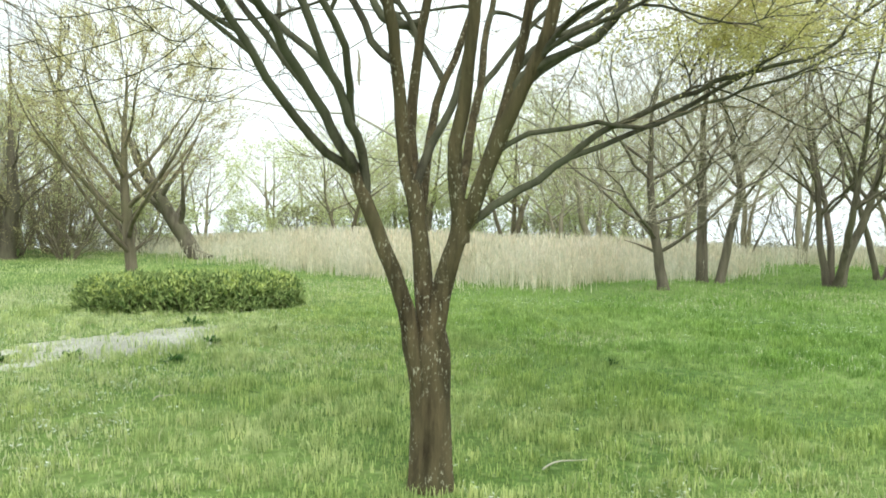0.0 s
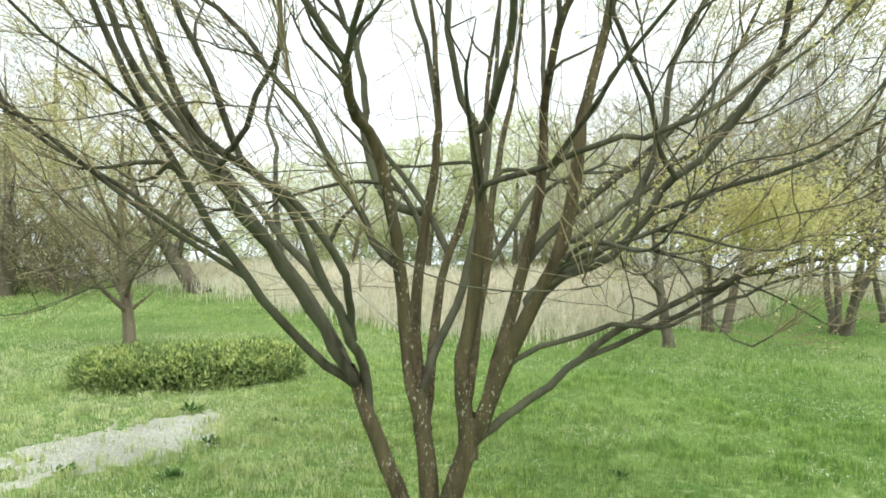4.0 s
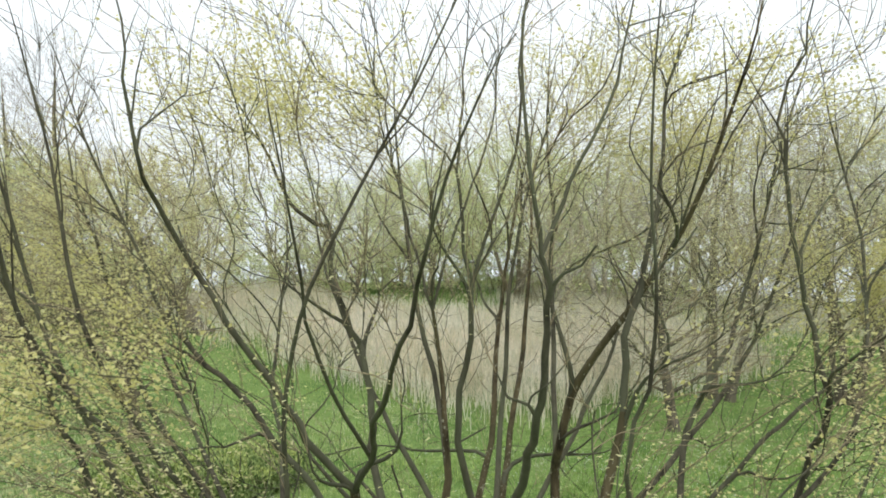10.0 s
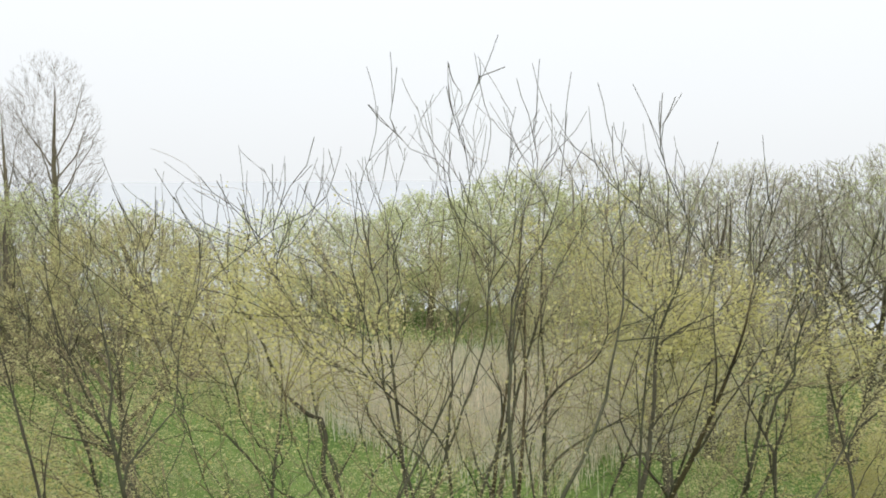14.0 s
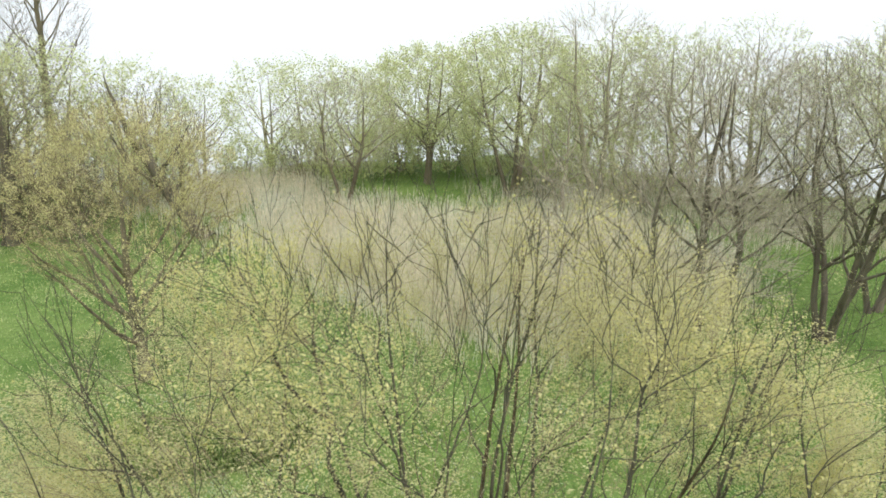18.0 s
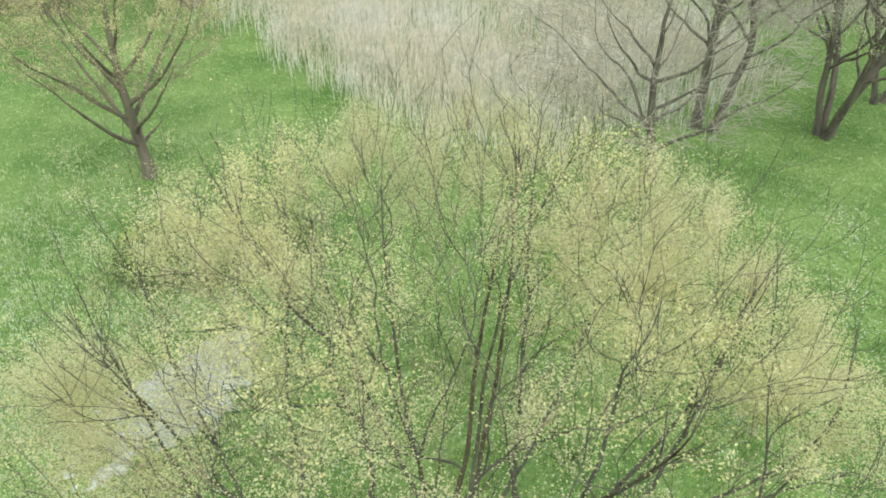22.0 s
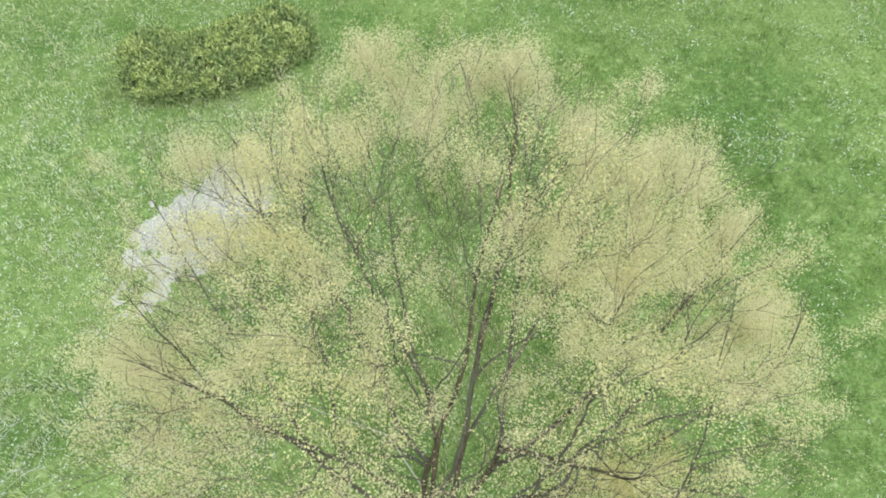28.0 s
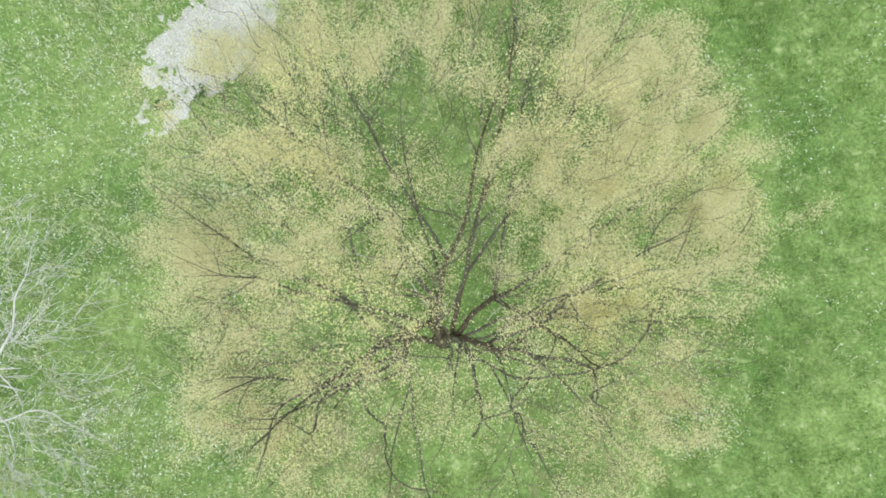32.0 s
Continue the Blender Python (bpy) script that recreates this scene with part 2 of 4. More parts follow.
# ---------------------------------------------------------------- trees
UP = np.array((0, 0, 1.0))


def unit(v):
    return v / (np.linalg.norm(v) + 1e-9)


def limb_path(rng, start, az, leans, length, wob=4.0, step=0.22):
    """A limb that leaves start towards az (0: +x, 90: +y) and leans from the upright as listed along its length (degrees)."""
    n = max(4, int(length / step))
    p, out, drift, ldrift = np.array(start, float), [np.array(start, float)], 0.0, 0.0
    for i in range(n):
        lean = np.interp(i / (n - 1), np.linspace(0, 1, len(leans)), leans)
        drift = drift * 0.8 + rng.normal(0, wob)
        ldrift = ldrift * 0.7 + rng.normal(0, wob)
        a, b = radians(az + drift * (1.5 if lean > 15 else 3)), radians(lean + ldrift)
        p = p + length / n * np.array((math.sin(b) * math.cos(a), math.sin(b) * math.sin(a), math.cos(b)))
        out.append(p)
    return np.array(out)


def taper(n, r0, r1, power=0.9):
    return r1 + (r0 - r1) * (1 - np.linspace(0, 1, n)) ** power


def sprout(rng, pts, rad, spacing, first, angle, share, least, lift, inside, wob=0.10, step=0.16):
    """Side branches of one branch: (points, radii) each."""
    seg = np.linalg.norm(np.diff(pts, axis=0), axis=1)
    run = np.concatenate([[0], np.cumsum(seg)])
    total, out = run[-1], []
    s = total * first + rng.uniform(0, spacing)
    side = rng.uniform(0, 2 * math.pi)
    while s < total * 0.98:
        k = min(np.searchsorted(run, s) - 1, len(seg) - 1)
        f = (s - run[k]) / seg[k]
        at, d = pts[k] * (1 - f) + pts[k + 1] * f, unit(pts[k + 1] - pts[k])
        r = rad[k] * (1 - f) + rad[k + 1] * f
        side += 2.4 + rng.uniform(-0.6, 0.6)
        u = unit(np.cross(d, UP) + 1e-3)
        w = np.cross(d, u)
        a = radians(angle + rng.normal(0, 8))
        go = unit(d * math.cos(a) + (u * math.cos(side) + w * math.sin(side)) * math.sin(a))
        length = max(least, (total - s) * share) * rng.uniform(0.65, 1.2)
        n = max(3, int(length / step))
        p, path = at, [at]
        for i in range(n):
            go = unit(go + UP * lift / n + rng.normal(0, wob, 3))
            p = p + go * length / n
            path.append(p)
            if not inside(p):
                break
        if len(path) > 2:
            r0 = min(r * 0.62, 0.0025 + 0.007 * length)
            out.append((np.array(path), taper(len(path), r0, 0.0014)))
        s += spacing * rng.uniform(0.7, 1.3)
    return out


def node_table(branches):
    """Places, directions and radii along branches, from which finer ones may leave."""
    P, D, R = [], [], []
    for pts, rad in branches:
        t = np.gradient(pts, axis=0)
        P.append(pts[1:])
        D.append((t / (np.linalg.norm(t, axis=1)[:, None] + 1e-9))[1:])
        R.append(rad[1:])
    return np.concatenate(P), np.concatenate(D), np.concatenate(R)


def vase_field(cx, cy, wide, deep, first=6, last=62):
    """The way in which twigs grow at a place: upright in the middle of the crown, leaning outwards towards its rim."""
    def way(p):
        dx, dy = (p[0] - cx) / wide, (p[1] - cy) / deep
        r = math.hypot(dx, dy)
        a = radians(first + (last - first) * min(r, 1.0) ** 1.1)
        return np.array((dx / (r + 1e-6) * math.sin(a), dy / (r + 1e-6) * math.sin(a), math.cos(a)))
    return way


def fill(rng, branches, goals, root, step, way, bend=0.10, far=1.6, swell=0.010, least=0.0022, share=True):
    """Grows one finer branch from the best-placed branch to each goal, inner goals first; returns the new branches."""
    goals = goals[np.argsort(np.linalg.norm(goals - root, axis=1))]
    P, D, R = node_table(branches)
    n = len(P)
    room = n + len(goals) * 12
    P, D, R = (np.concatenate([a, np.zeros((room - n, *a.shape[1:]))]).astype(np.float32) for a in (P, D, R))
    out = []
    for g in goals:
        f = way(g)
        v = g.astype(np.float32) - P[:n]
        d = np.sqrt((v * v).sum(1)) + 1e-6
        uf = (v @ f.astype(np.float32)) / d
        ud = (v * D[:n]).sum(1) / d
        cost = d * (1 + 2.4 * (1 - uf) + 1.3 * (1 - ud)) + np.where(uf < 0.35, 9.0, 0.0)
        j = int(np.argmin(cost))
        L = float(d[j])
        if L > far or L < 0.05 or cost[j] > 3.6:
            continue
        p0, k = P[j].astype(float), max(3, min(11, int(L / step) + 2))
        c1 = p0 + D[j] * L * 0.30 + rng.normal(0, bend * L * 0.5, 3)
        c2 = g - f * L * 0.33 + rng.normal(0, bend * L * 0.6, 3)
        t = np.linspace(0, 1, k)[:, None]
        pts = p0 * (1 - t) ** 3 + 3 * c1 * t * (1 - t) ** 2 + 3 * c2 * t * t * (1 - t) + g * t ** 3
        pts += np.sin(t * rng.uniform(4, 8) + rng.uniform(0, 6)) * t * (1 - t) * rng.normal(0, bend * L * 0.8, 3)
        r0 = max(least, min(float(R[j]) * 0.8, 0.003 + swell * L))
        rad = taper(k, r0, least)
        out.append((pts, rad))
        tn = np.gradient(pts, axis=0)
        tn /= np.linalg.norm(tn, axis=1)[:, None] + 1e-9
        if share:
            P[n:n + k - 1], D[n:n + k - 1], R[n:n + k - 1] = pts[1:], tn[1:], rad[1:]
            n += k - 1
    return out


def goals_in(rng, reach, box, count, lo, hi=1.0, keep=None):
    """Goals spread evenly where reach lies between lo and hi."""
    got, total = [], 0
    while total < count:
        p = rng.uniform(box[0], box[1], (count * 4, 3))
        r = reach(p[:, 0], p[:, 1], p[:, 2])
        p = p[(r < hi) & (r > lo * rng.uniform(0.75, 1.25, len(p)))]
        if keep is not None:
            p = p[keep(p)]
        got.append(p)
        total += len(p)
    return np.concatenate(got)[:count]


def leaf_cards(rng, at, size, count, spread, tiny=False, rise=0.6, wide=0.3, level=0.0):
    """Small pointed leaves, count to each place: two triangles folded along the midrib, or one where they are tiny; level: spread out flat."""
    c = np.repeat(at, count, 0) + rng.normal(0, spread, (len(at) * count, 3))
    n = len(c)
    d = rng.normal(0, 1, (n, 3))
    d[:, 2] = np.abs(d[:, 2]) * rise
    d /= np.linalg.norm(d, axis=1)[:, None]
    e = np.cross(d, rng.normal(0, 1, (n, 3)))
    if level:
        d[:, 2] = rng.normal(0, level, n)
        e = np.cross(d, rng.normal(0, level, (n, 3)) + UP)
    e /= np.linalg.norm(e, axis=1)[:, None]
    L = size * rng.uniform(0.6, 1.3, n)[:, None]
    fold = np.cross(d, e) * L * 0.12
    if tiny:
        return np.stack([c, c + d * L * 0.6 + e * L * 0.6, c + d * L], 1).reshape(-1, 3), np.arange(n * 3).reshape(-1, 3)
    v = np.stack([c, c + d * L * 0.5 + e * L * wide + fold, c + d * L, c + d * L * 0.5 - e * L * wide + fold], 1).reshape(-1, 3)
    b = np.arange(n)[:, None] * 4
    return v, np.concatenate([b + (0, 1, 2), b + (0, 2, 3)])


def along(rng, branches, per_metre):
    """Places spread along the outer two thirds of branches."""
    out = []
    for pts, rad in branches:
        L = np.linalg.norm(np.diff(pts, axis=0), axis=1).sum()
        k = rng.poisson(L * per_metre)
        if k:
            t = rng.uniform(0.3, 1, k) * (len(pts) - 1)
            i = np.minimum(t.astype(int), len(pts) - 2)
            out.append(pts[i] + (pts[i + 1] - pts[i]) * (t - i)[:, None])
    return np.concatenate(out) if out else np.zeros((0, 3))


def curved(rng, way, wob, step=0.11):
    """A smooth limb through a few places, slightly uneven."""
    w = np.array(way, float)
    w = np.vstack([2 * w[0] - w[1], w, 2 * w[-1] - w[-2]])
    out, drift = [], np.zeros(3)
    for i in range(1, len(w) - 2):
        a, b, c, d = w[i - 1:i + 3]
        k = max(2, int(np.linalg.norm(c - b) / step))
        for t in np.arange(k) / k:
            drift = drift * 0.75 + rng.normal(0, wob, 3)
            out.append(0.5 * (2 * b + (c - a) * t + (2 * a - 5 * b + 4 * c - d) * t * t + (3 * b - a - 3 * c + d) * t ** 3) + drift)
    out[0] = w[1]
    return np.array(out + [w[-2]])


def climb(rng, p, top, step=0.13):
    """Carries a limb on to the height top, turning it slowly upright."""
    go, out = unit(p[-1] - p[max(0, len(p) - 5)]), list(p)
    side = rng.normal(0, 0.05, 3)
    while out[-1][2] < top and len(out) < len(p) + 40:
        side = side * 0.7 + rng.normal(0, 0.04, 3)
        go = unit(go + (0, 0, 0.05) + side)
        go[2] = max(go[2], 0.35)
        out.append(out[-1] + unit(go) * step)
    return np.array(out)


def central_tree():
    rng = np.random.default_rng(7)
    tree = thing("tree", (0, 0, 0), "spreading multi-stemmed tree, lichen-spotted olive bark, tiny yellow-green leaves", "tree")

    def reach(x, y, z):
        """0 in the leafy crown's middle, 1 at its skin: a dome that slopes down to the south."""
        r2 = (((x - 0.1) / 3.5) ** 2 + ((y - 0.9) / np.where(y > 0.9, 4.25, 3.75)) ** 2) * (0.90 + 0.26 * lattice(x * 0.8 + 7, y * 0.8 + 3 + 0.4 * z, 33))
        top = 2.55 - 0.52 * np.clip(0.2 - y, 0, 3)
        return r2 + np.abs((z - 4.0) / np.where(z > 4.0, top, 2.3)) ** 2.4

    def hull(x, y, z):
        """The same for the limbs, which rise above the leaves."""
        return ((x - 0.1) / 3.5) ** 2 + ((y - 0.9) / 3.75) ** 2 + np.abs((z - 4.1) / 2.7) ** 3

    # trunk
    h = Heap()
    z = np.linspace(-0.12, 1.2, 16)
    tp = np.stack([-0.015 - 0.01 * z, 0.02 * np.sin(z * 2), z], 1)
    tr = np.interp(z, (-0.12, 0.0, 0.12, 0.5, 0.85, 1.0, 1.2), (0.185, 0.155, 0.14, 0.127, 0.134, 0.10, 0.03))
    tube(h, tp, tr, 22, 0.05, rng)
    part("trunk", h, BARK_MAIN, tree, "short stout trunk with pale lichen spots")
    # stems: name, radius at the root and at the tip, places that they pass
    stems, radius = {}, {}

    def stem(name, r0, r1, *way):
        if 1.5 < way[0][2] < 1.78:
            way = (np.array(way[0]) - (0, 0, 0.09), *way)
        stems[name], radius[name] = curved(rng, way, 0.012 if r0 < 0.04 else 0.005), (r0, r1)

    def fork(name, parent, height, az, leans, length, r):
        p = stems[parent]
        stems[name] = limb_path(rng, p[int(np.argmin(np.abs(p[:, 2] - height)))], az, leans, length, 4.0)
        radius[name] = (r, 0.004)

    stem("left", 0.060, 0.036, (-0.06, -0.03, 0.50), (-0.13, -0.06, 0.89), (-0.21, -0.09, 1.27), (-0.49, -0.04, 1.96), (-0.53, -0.07, 2.07))
    stem("left_low", 0.029, 0.006, (-0.49, -0.04, 1.96), (-0.77, -0.13, 2.21), (-1.13, -0.45, 2.81), (-1.27, -0.60, 3.11), (-1.47, -0.80, 3.63), (-1.68, -1.10, 4.46))
    stem("left_pale", 0.033, 0.006, (-0.49, -0.04, 1.96), (-0.56, -0.10, 2.13), (-0.78, -0.20, 2.54), (-0.92, -0.35, 2.79), (-1.01, -0.55, 2.98), (-1.13, -0.75, 3.24), (-1.44, -0.75, 3.69), (-1.56, -0.70, 3.94), (-1.84, -0.70, 4.48))
    stem("left_dark", 0.030, 0.006, (-0.42, -0.05, 1.80), (-0.45, -0.10, 2.07), (-0.49, -0.20, 2.25), (-0.58, -0.30, 2.45), (-0.85, -0.48, 3.06), (-1.06, -0.62, 3.27), (-1.24, -0.65, 3.47), (-1.48, -0.80, 4.03), (-1.61, -0.90, 4.28))
    stem("left_near", 0.023, 0.006, (-0.49, -0.20, 2.25), (-0.50, -0.38, 2.54), (-0.55, -0.55, 2.77), (-0.77, -0.68, 3.07), (-0.98, -0.70, 3.22), (-1.10, -0.75, 3.50), (-1.16, -0.80, 3.77), (-1.39, -0.95, 4.29))
    stem("left_spur", 0.013, 0.004, (-0.57, -0.56, 2.80), (-0.40, -0.62, 3.04), (-0.39, -0.65, 3.11))
    stem("left_fore", 0.016, 0.005, (-1.10, -0.69, 3.16), (-0.91, -1.10, 3.25), (-0.81, -1.15, 3.35), (-0.67, -1.25, 3.61), (-0.63, -1.25, 3.70), (-0.63, -1.30, 3.91), (-0.62, -1.40, 4.12))
    stem("middle", 0.085, 0.040, (-0.02, 0.00, 0.45), (-0.06, 0.00, 1.01), (-0.11, 0.04, 1.75), (-0.14, 0.07, 1.92))
    stem("mid_left", 0.051, 0.026, (-0.11, 0.04, 1.75), (-0.17, 0.08, 1.95), (-0.21, 0.10, 2.23), (-0.30, -0.02, 3.06), (-0.40, -0.15, 3.42), (-0.45, -0.25, 3.48), (-0.49, -0.42, 3.75))
    stem("mid_left_out", 0.022, 0.005, (-0.49, -0.42, 3.75), (-0.69, -0.58, 4.08), (-1.17, -0.85, 4.96), (-1.26, -1.00, 5.23), (-1.24, -1.15, 5.34), (-1.27, -1.20, 5.62), (-1.34, -1.10, 6.16))
    stem("mid_left_fore", 0.018, 0.005, (-0.49, -0.42, 3.75), (-0.45, -0.60, 3.92), (-0.34, -0.90, 4.14), (-0.19, -1.65, 4.66), (-0.14, -1.90, 4.86), (-0.08, -2.00, 5.02))
    stem("mid_outer", 0.025, 0.005, (-0.25, 0.04, 2.64), (-0.41, 0.10, 2.79), (-0.52, 0.12, 3.04), (-0.81, 0.14, 3.54), (-1.05, 0.15, 3.84), (-1.55, 0.25, 4.42), (-1.80, 0.30, 4.83))
    stem("mid_back", 0.046, 0.010, (-0.11, 0.04, 1.75), (-0.16, 0.27, 2.22), (-0.14, 0.33, 2.58), (-0.03, 0.39, 3.37), (-0.02, 0.41, 3.62), (-0.11, 0.42, 4.54))
    stem("mid_back_left", 0.010, 0.005, (-0.11, 0.42, 4.54), (-0.28, 0.50, 5.10), (-0.33, 0.55, 5.45), (-0.37, 0.70, 5.70), (-0.55, 0.90, 6.72))
    stem("mid_back_right", 0.011, 0.005, (-0.11, 0.42, 4.54), (-0.02, 0.45, 4.86), (0.19, 0.55, 5.41), (0.27, 0.60, 5.87), (0.35, 0.70, 6.40))
    stem("mid_fill", 0.030, 0.008, (-0.11, 0.04, 1.75), (-0.04, 0.12, 2.05), (0.12, 0.32, 2.47), (0.19, 0.45, 2.77))
    stem("far_left", 0.032, 0.006, (-0.09, 0.36, 2.97), (-0.37, 0.60, 3.09), (-0.52, 0.85, 3.53), (-0.59, 1.00, 3.96), (-0.70, 1.10, 4.28), (-0.85, 1.15, 4.60), (-0.87, 1.25, 4.98), (-1.13, 1.40, 5.10), (-1.60, 1.70, 5.90))
    stem("right", 0.086, 0.045, (0.01, 0.00, 0.45), (0.01, -0.01, 0.98), (0.16, -0.06, 1.63), (0.19, -0.08, 1.80))
    stem("right_up", 0.054, 0.028, (0.16, -0.06, 1.63), (0.12, -0.09, 1.83), (0.13, -0.12, 2.13), (0.23, -0.18, 2.87), (0.18, -0.20, 3.47))
    stem("right_up_left", 0.022, 0.012, (0.18, -0.20, 3.47), (0.12, -0.20, 3.56), (0.07, -0.25, 3.82), (0.06, -0.30, 4.14), (0.11, -0.40, 4.78))
    stem("right_up_left_in", 0.010, 0.004, (0.11, -0.40, 4.78), (0.07, -0.45, 4.98), (0.05, -0.50, 5.30), (0.10, -0.65, 6.21))
    stem("right_up_left_out", 0.010, 0.004, (0.11, -0.40, 4.78), (0.27, -0.40, 5.29), (0.31, -0.45, 5.83), (0.39, -0.45, 6.18))
    stem("right_up_fore", 0.026, 0.012, (0.19, -0.20, 3.41), (0.25, -0.30, 3.54), (0.35, -0.68, 4.04), (0.38, -0.82, 4.29), (0.38, -1.15, 5.02))
    stem("fore_left", 0.010, 0.004, (0.38, -1.15, 5.02), (0.37, -1.20, 5.24), (0.29, -1.20, 5.74), (0.36, -1.10, 6.28))
    stem("fore_right", 0.011, 0.004, (0.38, -1.15, 5.02), (0.63, -1.00, 5.50), (0.72, -0.90, 5.76), (0.83, -0.75, 6.39))
    stem("right_main", 0.054, 0.022, (0.16, -0.06, 1.63), (0.23, -0.10, 1.75), (0.32, -0.10, 2.00), (0.61, -0.25, 2.68), (0.68, -0.28, 2.89), (0.75, -0.31, 3.32), (0.76, -0.30, 3.48), (0.92, -0.20, 4.09))
    stem("right_main_top", 0.020, 0.006, (0.92, -0.20, 4.09), (0.95, -0.15, 4.48), (1.07, -0.10, 4.87), (1.10, -0.05, 5.18), (1.10, 0.00, 5.23), (1.15, 0.05, 5.60), (1.36, 0.15, 6.37))
    stem("right_inner", 0.048, 0.006, (0.16, -0.06, 1.63), (0.25, 0.00, 1.76), (0.36, 0.15, 2.09), (0.47, 0.25, 2.44), (0.59, 0.35, 3.11), (0.63, 0.40, 3.55), (0.64, 0.28, 3.74), (0.69, 0.20, 4.04), (0.79, 0.10, 4.29), (1.03, -0.10, 4.72))
    stem("right_mid", 0.027, 0.006, (0.52, -0.20, 2.47), (1.02, -0.05, 2.89), (1.29, 0.05, 3.50), (1.34, 0.20, 3.74), (1.73, 0.40, 4.50), (1.81, 0.45, 4.78))
    stem("right_low", 0.031, 0.007, (0.16, -0.06, 1.63), (0.32, -0.05, 1.75), (0.42, 0.00, 1.84), (0.85, 0.18, 2.09), (1.06, 0.22, 2.23), (1.98, 0.20, 2.61), (2.40, 0.15, 2.74), (2.64, 0.10, 2.97))
    stem("right_low_twin", 0.018, 0.006, (0.35, -0.11, 2.07), (0.54, -0.10, 2.21), (1.04, 0.10, 2.32), (1.35, 0.15, 2.29), (2.18, 0.25, 2.58))
    stem("right_bow", 0.027, 0.006, (0.50, -0.19, 2.41), (0.54, -0.20, 2.54), (0.81, -0.25, 2.68), (1.01, -0.30, 2.83), (1.16, -0.40, 3.09), (1.36, -0.42, 3.25), (1.68, -0.50, 3.73), (1.72, -0.60, 4.02), (1.71, -0.75, 4.32), (1.44, -0.90, 5.54), (1.52, -0.95, 5.85), (1.55, -1.00, 6.19))
    stem("right_bow_fore", 0.015, 0.005, (1.24, -0.41, 3.15), (1.10, -0.60, 3.30), (1.04, -0.70, 3.52), (0.83, -0.90, 3.89), (0.82, -1.00, 4.13), (0.85, -1.05, 4.44))
    stem("right_spread", 0.021, 0.006, (0.63, -0.26, 2.72), (0.70, -0.10, 2.81), (0.96, 0.10, 2.94), (1.34, 0.30, 3.19), (1.73, 0.45, 3.50), (2.18, 0.55, 3.89), (2.76, 0.60, 4.39))
    stem("right_cross", 0.018, 0.005, (0.22, -0.18, 2.99), (0.25, -0.30, 3.11), (0.77, -0.60, 3.31), (1.01, -0.65, 3.38), (1.30, -0.60, 3.49), (1.57, -0.60, 3.66))
    # limbs of the far side
    fork("left_back", "left", 1.80, 150, (30, 42, 36, 28, 22, 18), 4.9, 0.030)
    fork("left_far", "left_dark", 2.50, 135, (50, 55, 48, 38, 30), 4.6, 0.024)
    fork("back_left", "left_back", 2.70, 105, (55, 60, 50, 38), 3.6, 0.020)
    fork("mid_far", "middle", 1.70, 72, (36, 40, 34, 26, 20), 5.4, 0.036)
    fork("mid_far_left", "mid_far", 2.60, 120, (42, 48, 40, 30), 4.4, 0.025)
    fork("right_back", "right", 1.50, 85, (36, 42, 36, 28, 20), 5.6, 0.036)
    fork("right_far", "right_inner", 2.60, 38, (48, 50, 42, 32), 4.5, 0.028)
    fork("back_right", "right_back", 2.60, 60, (52, 55, 45, 35), 4.4, 0.024)
    fork("back_inner", "right_inner", 3.20, 75, (36, 34, 25, 18), 3.8, 0.022)
    fork("back_middle", "mid_back", 3.50, 100, (30, 34, 28, 18), 3.2, 0.020)
    # thin limbs of the near side
    fork("near_left", "left_pale", 2.85, 250, (50, 55, 46, 36), 2.6, 0.015)
    fork("near_left_low", "left_low", 2.60, 215, (58, 56, 48, 40), 2.6, 0.015)
    fork("near_right", "right_cross", 3.20, 300, (52, 54, 44, 32), 2.8, 0.014)
    fork("near_right_low", "right_bow", 2.90, 318, (66, 62, 52, 44), 2.9, 0.016)
    fork("near_middle", "mid_left_fore", 4.00, 265, (50, 46, 38), 2.0, 0.011)
    fork("side_left", "left_low", 2.75, 188, (62, 58, 48, 40), 2.2, 0.014)
    fork("side_right", "right_low", 2.10, 12, (66, 62, 54, 44), 2.6, 0.018)
    limbs = []
    for name, p in stems.items():
        r0, r1 = radius[name]
        stout = name in ("left", "middle", "right", "right_up", "mid_left", "right_main", "right_up_left", "right_up_fore", "mid_back")
        if not stout and not name.startswith("near") and p[-1][2] < 6.2 and name != "left_spur":
            p = climb(rng, p, 6.5 + 0.3 * rng.uniform(-1, 1) - 0.10 * (p[-1][0] ** 2 + 0.6 * p[-1][1] ** 2))
        keep = [i for i in range(len(p)) if i < 5 or hull(*p[i]) < 0.97]
        p = p[:keep[-1] + 1]
        r = taper(len(p), r0, r1, 0.9) if stout else taper(len(p), r0, 0.0018, 0.85)
        h = Heap()
        tube(h, p, r, 14 if r0 > 0.05 else 10, 0.035, rng)
        part("limb", h, BARK_MAIN if r0 > 0.035 else BARK_LIMB, tree)
        if name not in ("left", "middle", "right"):
            limbs.append((p, r))
    box, root = ((-3.6, -3.2, 1.8), (3.8, 5.2, 7.4)), np.array((0.0, 0.1, 1.2))
    thin = lambda p: (rng.uniform(0, 1, len(p)) < np.clip(1 + 0.55 * (p[:, 1] + 0.4), 0.22, 1)) & (p[:, 2] > 2.0 + 0.9 * np.clip(2.6 - np.hypot(p[:, 0], p[:, 1]), 0, 2))
    field = vase_field(0.1, 0.35, 3.5, 3.7)
    upper = [(p[len(p) // 3:], r[len(p) // 3:]) for p, r in limbs]
    n1 = fill(rng, upper, goals_in(rng, reach, box, 290, 0.08, 0.95, thin), root, 0.12, field, 0.13, 2.8, 0.021, 0.0036)
